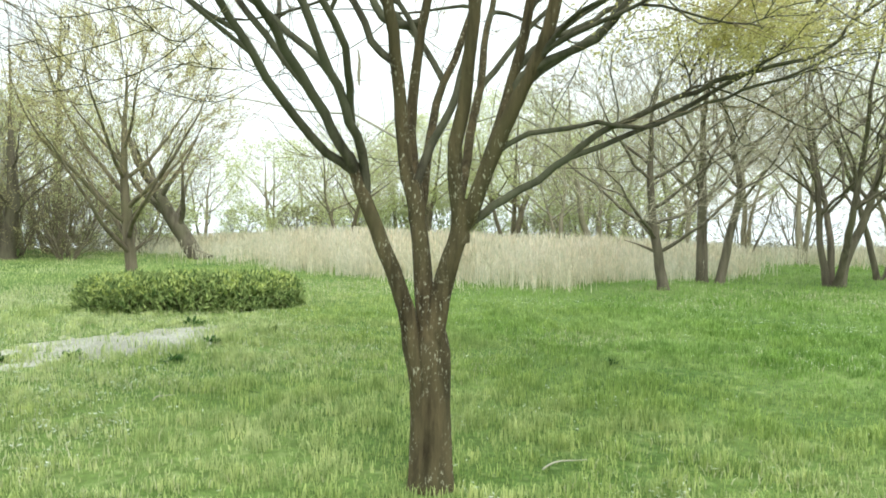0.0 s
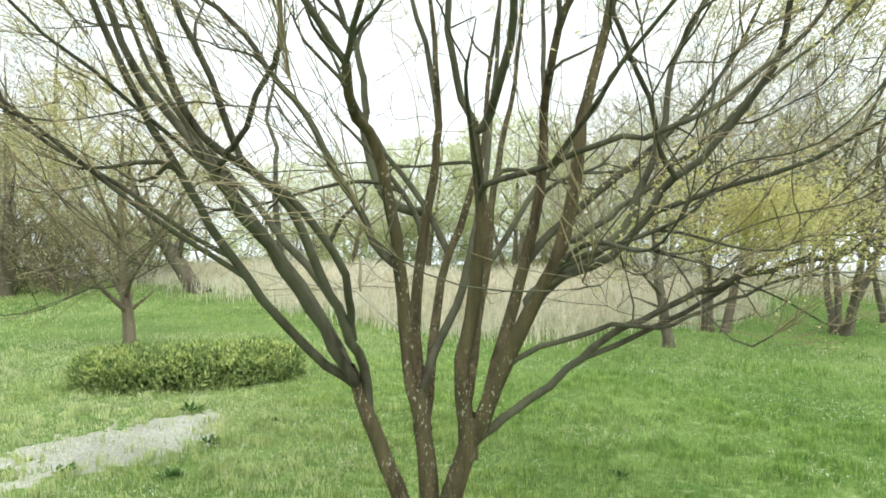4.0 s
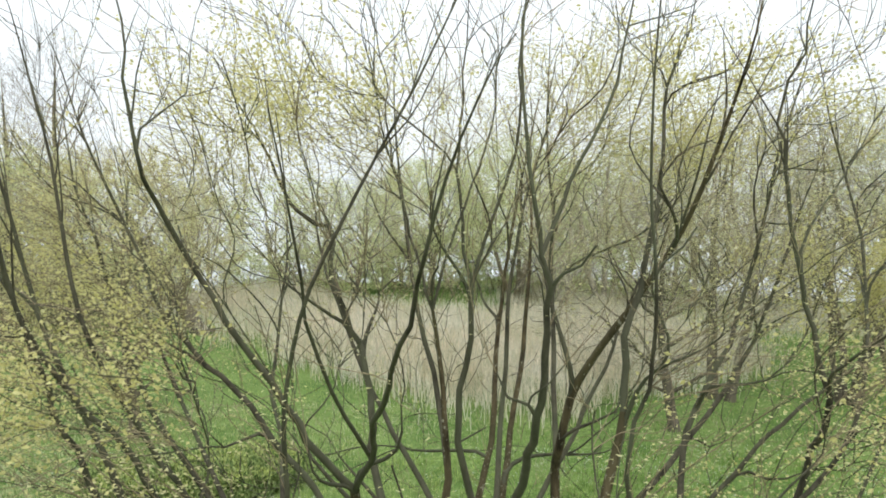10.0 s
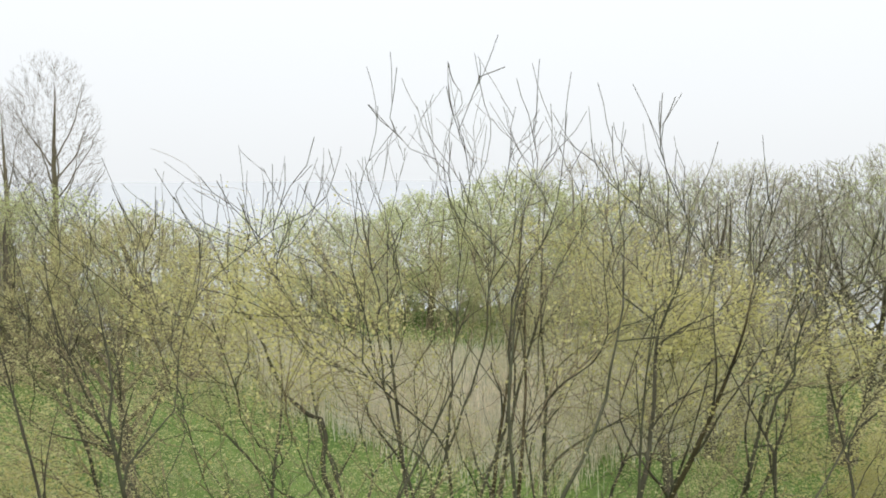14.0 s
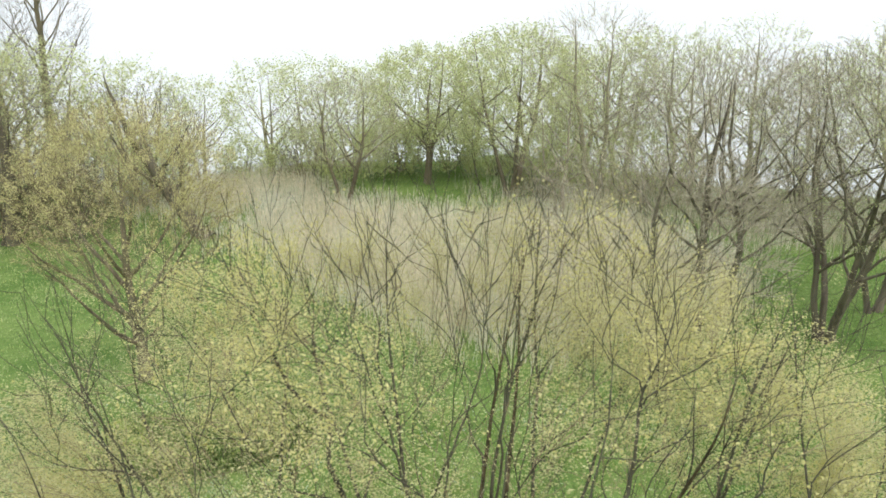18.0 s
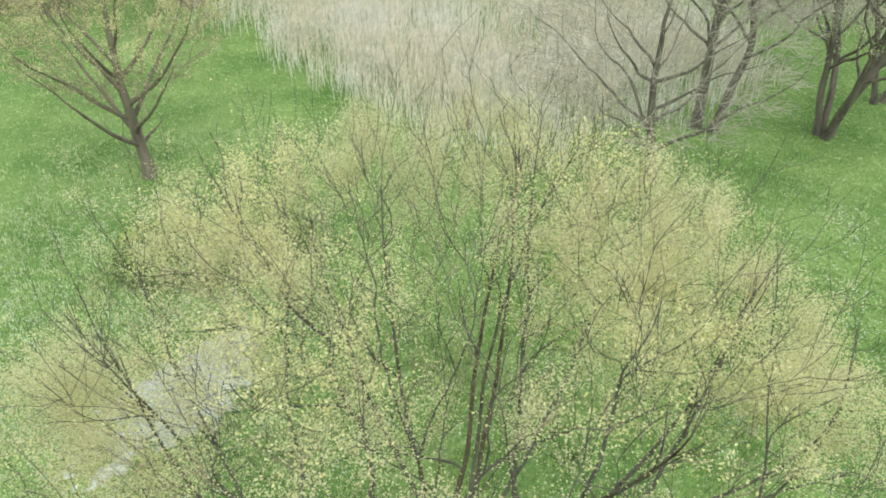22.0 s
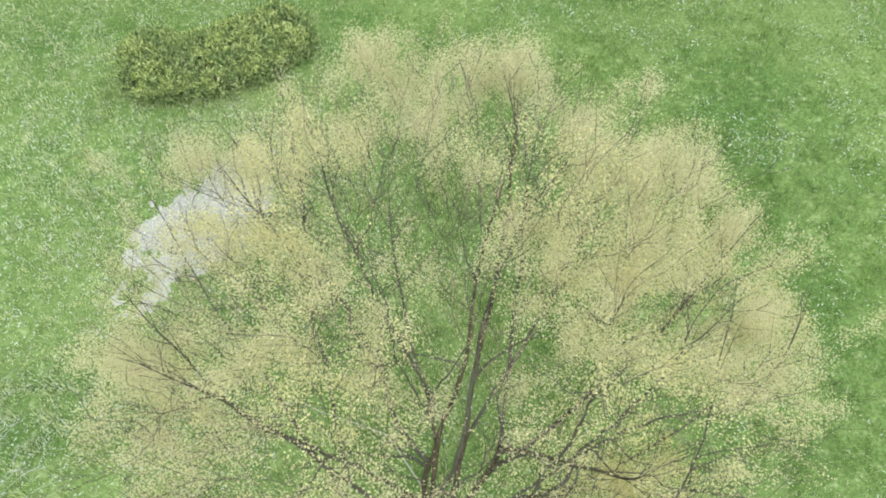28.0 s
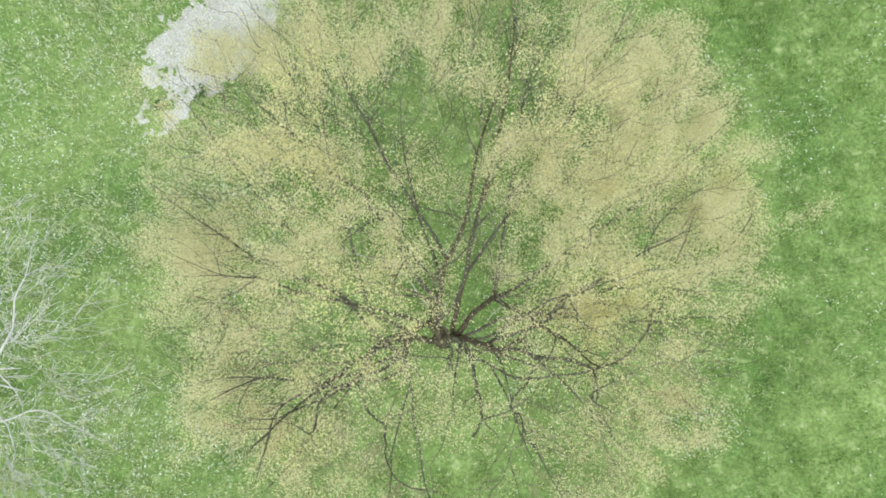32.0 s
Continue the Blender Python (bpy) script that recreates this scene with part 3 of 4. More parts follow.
    # bare leaders above the leaves
    g = rng.uniform((-2.7, -1.0, 6.0), (2.9, 2.4, 7.0), (440, 3))
    g[:, 2] = 6.78 - 0.05 * g[:, 0] ** 2 + 0.52 * np.exp(-((g[:, 0] - 0.1) / 0.5) ** 2) + 0.3 * np.exp(-((g[:, 0] - 0.95) / 0.3) ** 2) - np.minimum(rng.exponential(0.38, len(g)), 1.0)
    tops = [(p[len(p) // 2:], r[len(p) // 2:]) for p, r in upper] + n1
    leaders = fill(rng, tops, g, root, 0.14, vase_field(0.1, 0.35, 3.5, 3.7, 2, 30), 0.06, 1.25, 0.0110, 0.0018)
    spurs = []
    for p, r in leaders + [(p[len(p) * 2 // 3:], r[len(p) * 2 // 3:]) for p, r in limbs]:
        spurs += sprout(rng, p, r, 0.24, 0.25, 14, 0.7, 0.26, 0.25, lambda q: True, 0.07, 0.08)
    n1 += leaders
    n2 = fill(rng, n1 + [(p[len(p) // 2:], r[len(p) // 2:]) for p, r in upper], goals_in(rng, reach, box, 900, 0.30, 1.05, lambda p: thin(p) & (rng.uniform(0, 1, len(p)) < np.where(p[:, 2] > 5.2, 0.6, 1))), root, 0.10, field, 0.11, 1.6, 0.014, 0.0030)
    clumps = lambda p: lattice(p[:, 0] * 1.9 + p[:, 2] * 0.8, p[:, 1] * 1.9 + p[:, 2] * 1.1, 3) * 0.6 + lattice(p[:, 0] * 4.1 - p[:, 2] * 1.7, p[:, 1] * 4.1 + p[:, 2] * 2.3, 13) * 0.4
    loose = lambda p: thin(p) & (rng.uniform(0, 1, len(p)) < np.clip((clumps(p) - 0.40) * 5, 0.10, 1) * np.where(p[:, 2] > 4.9, np.clip(np.hypot(p[:, 0] - 0.1, p[:, 1] - 0.4) * 0.4 - 0.2, 0.12, 0.8), 1))
    goals = np.concatenate([goals_in(rng, reach, box, 1700, 0.58, 1.08, loose), goals_in(rng, reach, ((-2.6, -2.2, 4.6), (2.8, 4.6, 6.5)), 620, 0.55, 1.05, loose)])
    # leafy boughs: middle, half widths, fullness
    boughs = (((1.80, 0.10, 2.90), (0.50, 0.35, 0.15), 1.3), ((2.45, 0.3, 2.93), (0.4, 0.4, 0.16), 1.2), ((2.9, 1.5, 4.6), (0.42, 0.5, 0.26), 0.55), ((-2.5, 0.7, 4.70), (0.42, 0.5, 0.30), 0.3),
              ((1.8, 0.35, 3.35), (0.40, 0.40, 0.16), 0.3), ((-1.6, 1.8, 5.9), (0.60, 0.55, 0.32), 0.5), ((1.6, 1.4, 5.65), (0.55, 0.5, 0.30), 0.28),
              ((-0.85, 0.1, 5.95), (0.45, 0.5, 0.26), 0.4), ((1.75, 0.0, 5.85), (0.45, 0.5, 0.28), 0.45), ((1.1, 1.9, 6.2), (0.5, 0.4, 0.3), 0.28),
              ((-1.9, -0.7, 4.6), (0.5, 0.5, 0.25), 0.25), ((2.1, -0.8, 4.3), (0.5, 0.5, 0.25), 0.2), ((-1.6, -1.35, 4.5), (0.32, 0.35, 0.14), 0.3))
    crest = rng.uniform((-1.6, -1.3, 4.8), (1.8, 1.8, 6.3), (420, 3))
    skirt = rng.uniform((-3.0, -2.9, 2.9), (3.2, -0.2, 4.9), (5200, 3))
    edge = reach(*skirt.T)
    skirt = skirt[(edge > 0.45) & (edge < 1.1) & (np.abs(skirt[:, 0]) > rng.uniform(0.0, 1.6, len(skirt)))][:960]
    n3 = fill(rng, n1 + n2 + upper, np.concatenate([goals, skirt, crest]), root, 0.11, field, 0.09, 1.3, 0.006, 0.0014, False)
    sprays = []
    for m, w, full in boughs:
        spread = fill(rng, upper + n1, rng.normal(0, 0.8, (26, 3)) * w + m, root, 0.10, lambda p: unit(np.array((p[0], p[1] - 0.2, 0.8))), 0.10, 1.6, 0.007, 0.0022)
        sprays += spread
        n3 += fill(rng, upper + n1 + spread, rng.normal(0, 1, (75, 3)) * w + m, root, 0.10, lambda p: unit(np.array((p[0], p[1] - 0.2, 0.6))), 0.12, 1.2, 0.005, 0.0014, False)
    n2 += sprays
    n4 = []
    for p, r in n2 + n3:
        n4 += sprout(rng, p, r, 0.42, 0.35, 32, 0.5, 0.16, 0.4, lambda q: True, 0.06, 0.10)
    n4 = [b for b in n4 if rng.uniform() < (0.25 if math.hypot(b[0][0][0] - 0.1, b[0][0][1] - 0.3) < 1.5 else 0.75)]
    for p, r in n1:
        h = Heap()
        tube(h, p, r, 6)
        part("branch", h, BARK_LIMB, tree)
    h = Heap()
    for p, r in n2 + spurs:
        tube(h, p, np.maximum(r, 0.0014), 4)
    part("branchwork", h, BARK_LIMB, tree, "slender upswept side branches", "stuff")
    h = Heap()
    for p, r in n3 + n4:
        tube(h, p, np.clip(r, 0.0010, 0.0020), 3)
    part("twiggery", h, BARK_TIP, tree, "fine tan-brown twigs", "stuff")
    # young leaves: on the crown's sides, its far half and its top, in loose clumps
    at = along(rng, n2 + n3 + n4, 72.0)
    x, y, z = at.T
    clump = clumps(at)
    side = np.clip((np.hypot((x - 0.1) / 3.5, (y - 0.4) / 3.75) - 0.42) * 3.2, 0, 1)
    top = 0.8 * np.clip((z - 4.3) * 1.2, 0, 1)
    share = np.maximum(side, top) * np.clip((z - 3.3) * 0.6, 0.06, 1) * np.clip((6.6 - z) * 1.4, 0.04, 1)
    share = share * np.where(y > 0.3, 0.75, np.where(np.abs(x - 0.1) > 1.5, 0.34, 0.20))
    share = share * np.clip((clump - 0.42) * 7, 0.06, 1)
    keep = rng.uniform(0, 1, len(at)) < share
    h = Heap()
    h.add(*leaf_cards(rng, at[keep], 0.0185, 9, 0.060, True, 0.6, 0.34, 0.20))
    part("foliage", h, LEAF_YELLOW, tree, "tiny yellow-green young leaves in loose clusters", "stuff", smooth=False)
    lush = np.max([full * np.exp(-0.5 * (((at - m) / w) ** 2).sum(1)) for m, w, full in boughs], 0)
    keep = rng.uniform(0, 1, len(at)) < lush * np.clip((clump - 0.38) * 8, 0.08, 1)
    h = Heap()
    h.add(*leaf_cards(rng, at[keep], 0.024, 5, 0.052, False, 0.6, 0.34))
    part("foliage", h, LEAF_BRIGHT, tree, "fuller boughs of bright yellow young leaves", "stuff", smooth=False)
    # dead pale branch and a hanging strip of bark
    h = Heap()
    p = np.array([(-0.16, 0.25, 2.15), (-0.60, 0.82, 2.42), (-1.0, 0.95, 2.46), (-1.4, 1.05, 2.55), (-1.75, 1.2, 2.6)])
    tube(h, p, (0.009, 0.008, 0.007, 0.005, 0.003), 8, 0.05, rng)
    part("dead_branch", h, BARK_DEAD, tree, "bare pale dead branch")
    h = Heap()
    p = np.array([(-0.48, 0.0, 2.72), (-0.47, 0.01, 2.66), (-0.475, 0.0, 2.56), (-0.47, 0.0, 2.50)])
    tube(h, p, (0.004, 0.009, 0.011, 0.006), 6, 0.1, rng)
    part("hanging_stub", h, BARK_GREY, tree, "short broken twig hanging down")
    return tree


def grown_tree(name, place, label, seed, height, spread, trunks, bark_mat, leaf_mat=None, leaf_size=0.05, leaf_rate=6.0, fork_at=0.25,
               trunk_r=0.12, lean=0.0, lean_az=0.0, twisty=0.12, limbs=6, group="", vase=35, bottom=0.3, counts=(60, 420, 1500), leaf_count=3, flat=2.5, crown_mat=None, leaf_from=0.0, thick=1.0, limb_r=0.042, level=0.0):
    """A tree of one or more trunks with limbs, branches, twigs and, where given, leaves."""
    rng = np.random.default_rng(seed)
    tree = thing(name, place, label, "tree", group)
    low = height * bottom
    cz = low + (height - low) * 0.45
    tip = height * math.tan(radians(lean)) * 0.55
    ox, oy = tip * math.cos(radians(lean_az)), tip * math.sin(radians(lean_az))
    reach = lambda x, y, z: ((x - ox) ** 2 + (y - oy) ** 2) / spread ** 2 + np.abs((z - cz) / np.where(z > cz, height - cz, cz - low)) ** flat
    n0, uppers = [], []
    for k in range(trunks):
        az = lean_az + (k * 360 / max(trunks, 1) + rng.uniform(-30, 30) if trunks > 1 else 0)
        ln = lean + (rng.uniform(6, 18) if trunks > 1 else 0)
        top = height * rng.uniform(0.8, 0.95) / max(math.cos(radians(ln)), 0.5)
        start = (0.13 * math.cos(radians(az)), 0.13 * math.sin(radians(az)), -0.12) if trunks > 1 else (0, 0, -0.12)
        p = limb_path(rng, start, az, (ln, ln, ln * 0.8, ln * 0.4), top, 2.5 + 25 * (twisty - 0.08), 0.3)
        r = taper(len(p), trunk_r * (1 if k == 0 else rng.uniform(0.6, 0.9)), 0.008, 0.9)
        r[0] *= 1.4
        h = Heap()
        tube(h, p, r, 12, 0.06, rng)
        part("trunk", h, bark_mat, tree)
        uppers.append((p[int(len(p) * 0.45):], r[int(len(p) * 0.45):]))
        for j in range(limbs):
            f = fork_at + (0.7 - fork_at) * ((j + rng.uniform(0, 0.7)) / limbs) ** 1.4
            i = max(1, int(f * (len(p) - 1)))
            la = j * 137.5 + rng.uniform(-30, 30) + seed * 40
            length = (height - p[i][2]) * rng.uniform(0.75, 1.0)
            q = limb_path(rng, p[i], la, (vase + 14, vase + 8, vase, vase * 0.6), length, 4 + 30 * (twisty - 0.08), 0.25)
            ok = [m for m in range(len(q)) if m < 4 or reach(*q[m]) < 1]
            q = q[:ok[-1] + 1]
            n0.append((q, taper(len(q), min(r[i] * 0.6, limb_r), 0.005, 1.1)))
    for q, r in n0:
        h = Heap()
        tube(h, q, r, 7, 0.04, rng)
        part("limb", h, bark_mat, tree)
    n0 = [(q[len(q) // 4:], r[len(q) // 4:]) for q, r in n0 if len(q) > 4] + uppers
    big = spread + abs(tip)
    box, root = ((-big, -big, low * 0.8), (big, big, height)), np.array((0.0, 0.0, low * 0.6))
    field = vase_field(ox, oy, spread, spread, 8, min(vase + 28, 85))
    b1 = fill(rng, n0, goals_in(rng, reach, box, counts[0], 0.15), root, 0.25, field, twisty * 1.2, 2.5, 0.010 * thick, 0.004 * thick)
    b2 = fill(rng, n0 + b1, goals_in(rng, reach, box, counts[1], 0.3), root, 0.24, field, twisty * 1.2, 1.8, 0.008 * thick, 0.004 * thick)
    b3 = fill(rng, b1 + b2, goals_in(rng, reach, box, counts[2], 0.45, 1.08), root, 0.3, field, twisty, 1.2, 0.006 * thick, 0.004 * thick, False)
    h = Heap()
    for q, r in b1:
        tube(h, q, r, 5)
    for q, r in b2 + b3:
        tube(h, q, r, 3)
    part("crown", h, crown_mat or bark_mat, tree, "crown of fine branches and twigs", "stuff")
    if leaf_mat:
        at = along(rng, b2 + b3, leaf_rate)
        at = at[rng.uniform(0, 1, len(at)) < np.clip((at[:, 2] / height - leaf_from) * 5 + 0.15, 0.08, 1)]
        h = Heap()
        h.add(*leaf_cards(rng, at, leaf_size, leaf_count, leaf_size * 1.2, level=level))
        part("foliage", h, leaf_mat, tree, "", "stuff", smooth=False)
    return tree


# ---------------------------------------------------------------- the ground, the lake
def shore(x):
    return 36.5 + 1.2 * np.sin(x * 0.23 + 0.6) - 7.5 * np.clip((-x - 7) / 8, 0, 1) - 6.0 * np.clip((x - 5) / 8, 0, 1) + 0.7 * np.sin(x * 0.61)


def ground_z(x, y):
    z = 0.05 * (lattice(x * 0.35, y * 0.35, 1) - 0.5) + 0.10 * (lattice(x * 0.12 + 9, y * 0.12, 2) - 0.5)
    z = z * np.clip((np.hypot(x, y) - 0.3) / 2, 0, 1)
    z = z + 0.20 * np.exp(-((x - 5.0) ** 2 + (y - 12.5) ** 2) / 2.6)
    out = np.clip((y - shore(x)) / 3.0, 0, 1)
    return z - 1.2 * out * out


def build_ground():
    h = Heap()
    u = np.linspace(-1, 1, 161)
    g = np.sign(u) * (np.abs(u) * 22 + np.abs(u) ** 9 * 1500)
    X, Y = np.meshgrid(g, g + 8)
    Z = ground_z(X, Y)
    n = len(g)
    i, k = np.meshgrid(np.arange(n - 1), np.arange(n - 1), indexing="ij")
    h.add(np.stack([X, Y, Z], -1).reshape(-1, 3), np.stack([i * n + k, i * n + k + 1, (i + 1) * n + k + 1, (i + 1) * n + k], -1).reshape(-1, 4))
    ob = new("ground", h.mesh("ground", GROUND))
    tagged(ob, "green meadow ground with pale worn patches", "ground", "", "structure")
    h = Heap()
    h.add([(-2500, 24, -0.35), (2500, 24, -0.35), (2500, 3500, -0.35), (-2500, 3500, -0.35)], [(0, 1, 2, 3)])
    ob = new("water", h.mesh("water", WATER, False))
    tagged(ob, "still pale lake under a white sky", "lake", "", "structure")


SAND_AT = (-4.12, 5.2)


def sand_depth(x, y):
    """Above 0 inside the bare patch: a long oval with a ragged edge and grassy islands."""
    dx, dy = x - SAND_AT[0], y - SAND_AT[1]
    c, s = math.cos(radians(58)), math.sin(radians(58))
    a, b = dx * c + dy * s, -dx * s + dy * c
    d = 1 - np.sqrt((a / 1.55) ** 2 + (b / 0.78) ** 2)
    return d + 0.42 * (lattice(x * 1.7, y * 1.7, 61) - 0.5) + 0.40 * (lattice(x * 5, y * 5, 62) - 0.5) + 0.34 * (lattice(x * 13, y * 13, 63) - 0.5)


def build_sand():
    h = Heap()
    n = 150
    X, Y = np.meshgrid(np.linspace(-2.3, 2.3, n) + SAND_AT[0], np.linspace(-2.3, 2.3, n) + SAND_AT[1])
    Z = ground_z(X, Y) + np.clip(0.05 * sand_depth(X, Y), -0.05, 0.006)
    i, k = np.meshgrid(np.arange(n - 1), np.arange(n - 1), indexing="ij")
    h.add(np.stack([X, Y, Z], -1).reshape(-1, 3), np.stack([i * n + k, i * n + k + 1, (i + 1) * n + k + 1, (i + 1) * n + k], -1).reshape(-1, 4))
    ob = new("sand_patch", h.mesh("sand_patch", SAND))
    tagged(ob, "bare pale sandy patch worn into the meadow", "bare ground", "", "structure")


def reed_here(x, y):
    """Where the reed bed stands."""
    front = np.interp(x, (-15, -9, -7.6, -6.5, -4.6, -2.4, 0, 2.3, 4.2, 6, 8.5), (27, 25, 22.8, 20.9, 18.2, 15.4, 13.6, 12.5, 13.8, 15.0, 16.5))
    back = np.interp(x, (-15, -6.5, -5, -2, 0.4, 3, 8.5), (31, 30, 27.0, 25.8, 25.5, 25.5, 20.0))
    wob = 1.3 * (lattice(x * 0.9, y * 0.2, 5) - 0.5) + 0.5 * (lattice(x * 3.1, y * 3.1, 25) - 0.5)
    bed = (y > front + wob) & (y < back + wob) & (x > -15) & (x < 8.5)
    behind = (x > -14) & (x < -4.8 - 0.15 * (y - 20) + 3.0 * (lattice(x * 0.5, y * 0.5, 7) - 0.5)) & (lattice(x * 0.7, y * 0.7, 9) > 0.3) & (y > 24) & (y < shore(x) - 0.5)
    east = (x > 2.0 + 4.0 * (lattice(x * 0.4, y * 0.4, 29) - 0.2)) & (x < 20) & (y > 22 + wob * 2) & (y < shore(x) - 0.5) & (lattice(x * 0.5, y * 0.5, 19) > 0.45)
    return bed | (behind & (y > front)) | east


def build_reeds():
    rng = np.random.default_rng(21)
    n = 130000
    x, y = rng.uniform(-15, 20, n), rng.uniform(11, 37, n)
    k = reed_here(x + rng.normal(0, 0.3, n) * np.where(y > 20, 4, 1), y + rng.normal(0, 0.4, n) * np.where(y > 20, 2.2, 1)) & (y < shore(x) - 0.5) & (rng.uniform(0, 1, n) < 0.35 + 0.9 * lattice(x * 0.8, y * 0.8, 8))
    x, y = x[k], y[k]
    n = len(x)
    H = (0.90 + 0.36 * lattice(x * 0.25, y * 0.25, 6)) * rng.uniform(0.7, 1.12, n) * np.interp(x, (-2, 3, 8), (1.0, 0.8, 0.7)) * np.where(y > 23, 0.62, 1.0)
    H = H * np.where(reed_here(x, y - 1.2), 1.0, rng.uniform(0.45, 0.95, n))
    b = np.stack([x, y, ground_z(x, y) - 0.02], 1)
    a = rng.uniform(0, np.pi, n)
    s = np.stack([np.cos(a), np.sin(a), 0 * a], 1) * 0.008
    lean = rng.normal(0, 0.10, (n, 3)) * H[:, None]
    lean[:, 2] = H
    t = b + lean
    mid = b + lean * 0.45
    d = np.stack([np.cos(a + 1), np.sin(a + 1), 0 * a + 1.2], 1) * (0.24 * H[:, None])
    d2 = np.stack([-np.cos(a + 0.5), -np.sin(a + 0.5), 0 * a + 1.0], 1) * (0.22 * H[:, None])
    mid2 = b + lean * 0.65
    v = np.stack([b - s, b + s, t - s * 0.5, t + s * 0.5, mid - s * 1.1, mid + s * 1.1, mid + d, mid2 - s * 1.1, mid2 + s * 1.1, mid2 + d2,
                  t + s * 2.2 - lean * 0.10, t - s * 2.2 - lean * 0.10, t + lean * 0.06], 1)
    i = np.arange(n)[:, None] * 13
    h = Heap()
    h.add(v.reshape(-1, 3), np.concatenate([i + (0, 1, 3), i + (0, 3, 2), i + (4, 5, 6), i + (7, 8, 9), i + (10, 11, 12)]))
    ob = new("reed_bed", h.mesh("reed_bed", REED, False))
    tagged(ob, "bed of dry straw-coloured reeds behind the meadow", "reeds", "", "stuff")


def blades(rng, x, y, H, width, mat, name, label, bend=0.5, kind="stuff", category="grass"):
    n = len(x)
    b = np.stack([x, y, ground_z(x, y) - 0.005], 1)
    a = rng.uniform(0, 2 * np.pi, n)
    s = np.stack([np.cos(a), np.sin(a), 0 * a], 1) * (width * 0.5 * rng.uniform(0.7, 1.3, n))[:, None]
    d = np.stack([-np.sin(a), np.cos(a), 0 * a], 1) * (H * bend * rng.uniform(0.1, 1.3, n))[:, None]
    up = np.stack([0 * a, 0 * a, H], 1)
    m = b + up * 0.6 + d * 0.3
    t = b + up * rng.uniform(0.75, 1.0, n)[:, None] + d
    v = np.stack([b - s, b + s, m + s * 0.7, m - s * 0.7, t], 1)
    i = np.arange(n)[:, None] * 5
    h = Heap()
    h.add(v.reshape(-1, 3), np.concatenate([i + (0, 1, 2), i + (0, 2, 3), i + (3, 2, 4)]))
    ob = new(name, h.mesh(name, mat, False))
    tagged(ob, label, category, "", kind)


def build_grass():
    rng = np.random.default_rng(31)

    def scatter(n, x0, x1, y0, y1):
        x, y = rng.uniform(x0, x1, n), rng.uniform(y0, y1, n)
        k = (rng.uniform(0, 1, n) < np.clip(1.0 - 3.2 * np.clip(sand_depth(x, y) + 0.05, 0, 1), 0.10, 1)) & ~reed_here(x, y) & (np.hypot(x, y) > 0.15) & (y < shore(x) - 0.5)
        k &= rng.uniform(0, 1, n) < 0.15 + 1.3 * lattice(x * 4.5, y * 4.5, 11) ** 1.5
        return x[k], y[k]

    def near(x, y):
        return np.clip((9.3 - np.abs(x)) / 3.0, 0, 1) * np.clip((12 - y) / 5.0, 0, 1) * np.clip((y + 6.5) / 2.5, 0, 1)

    x, y = scatter(400000, -9.3, 9.3, -6.5, 12)
    k = rng.uniform(0, 1, len(x)) < near(x, y)
    x, y = x[k], y[k]
    H = 0.03 + (0.04 + 0.14 * lattice(x * 0.7, y * 0.7, 12)) * lattice(x * 4.5, y * 4.5, 11) ** 1.5 + 0.03 * rng.uniform(0, 1, len(x))
    blades(rng, x, y, H, 0.0105, GRASS, "meadow_grass", "short uneven green meadow grass")
    x, y = scatter(200000, -16, 18, -8, 36)
    k = rng.uniform(0, 1, len(x)) > near(x, y)
    x, y = x[k], y[k]
    H = 0.04 + 0.10 * lattice(x * 0.7, y * 0.7, 12)
    blades(rng, x, y, H, 0.014, GRASS, "far_meadow_grass", "green meadow grass running to the trees")
    x, y = scatter(90000, -9, 9, -4, 14)
    ring = np.clip(1.6 - np.hypot(x - SAND_AT[0] - 0.3, (y - SAND_AT[1]) * 0.9) / 1.9, 0, 0.7)
    k = lattice(x * 0.5 + 5, y * 0.5, 15) + 0.2 * (x < -2) + ring > 0.5 + 0.4 * rng.uniform(0, 1, len(x))
    x, y = x[k], y[k]
    blades(rng, x, y, 0.05 + 0.05 * rng.uniform(0, 1, len(x)), 0.009, GRASS_PALE, "dry_grass", "pale dry grass mixed into the meadow", 0.9)
    # withered blades and tiny white flowers low in the grass; many flecks paint in leaf glints
    x, y = scatter(150000, -9.5, 9.5, -6, 11)
    w = lattice(x * 0.7, y * 0.7, 17) * 0.6 + lattice(x * 2.6, y * 2.6, 18) * 0.4 + 0.16 * (x < -3) - 0.14 * (np.hypot(x - 0.5, y) < 4.2)
    k = rng.uniform(0, 1, len(x)) < np.clip((w - 0.44) * 1.9, 0.012, 0.75)
    x, y = x[k], y[k]
    n = len(x)
    a, L = rng.uniform(0, 6.283, n), rng.uniform(0.008, 0.038, n)
    c = np.stack([x, y, ground_z(x, y) + rng.uniform(0.015, 0.05, n)], 1)
    d = np.stack([np.cos(a), np.sin(a), rng.normal(0, 0.15, n)], 1) * L[:, None]
    e = np.stack([-np.sin(a), np.cos(a), rng.normal(0, 0.15, n)], 1) * rng.uniform(0.004, 0.010, n)[:, None]
    i = np.arange(n)[:, None] * 4
    h = Heap()
    h.add(np.stack([c - d, c + e, c + d, c - e], 1).reshape(-1, 3), np.concatenate([i + (0, 1, 2), i + (0, 2, 3)]))
    ob = new("flower_glint_flecks", h.mesh("flower_glint_flecks", PETAL_GLINT, False))
    tagged(ob, "tiny white flowers, withered blades and pale flecks painting in leaf glints, low in the grass", "flowers", "", "stuff")


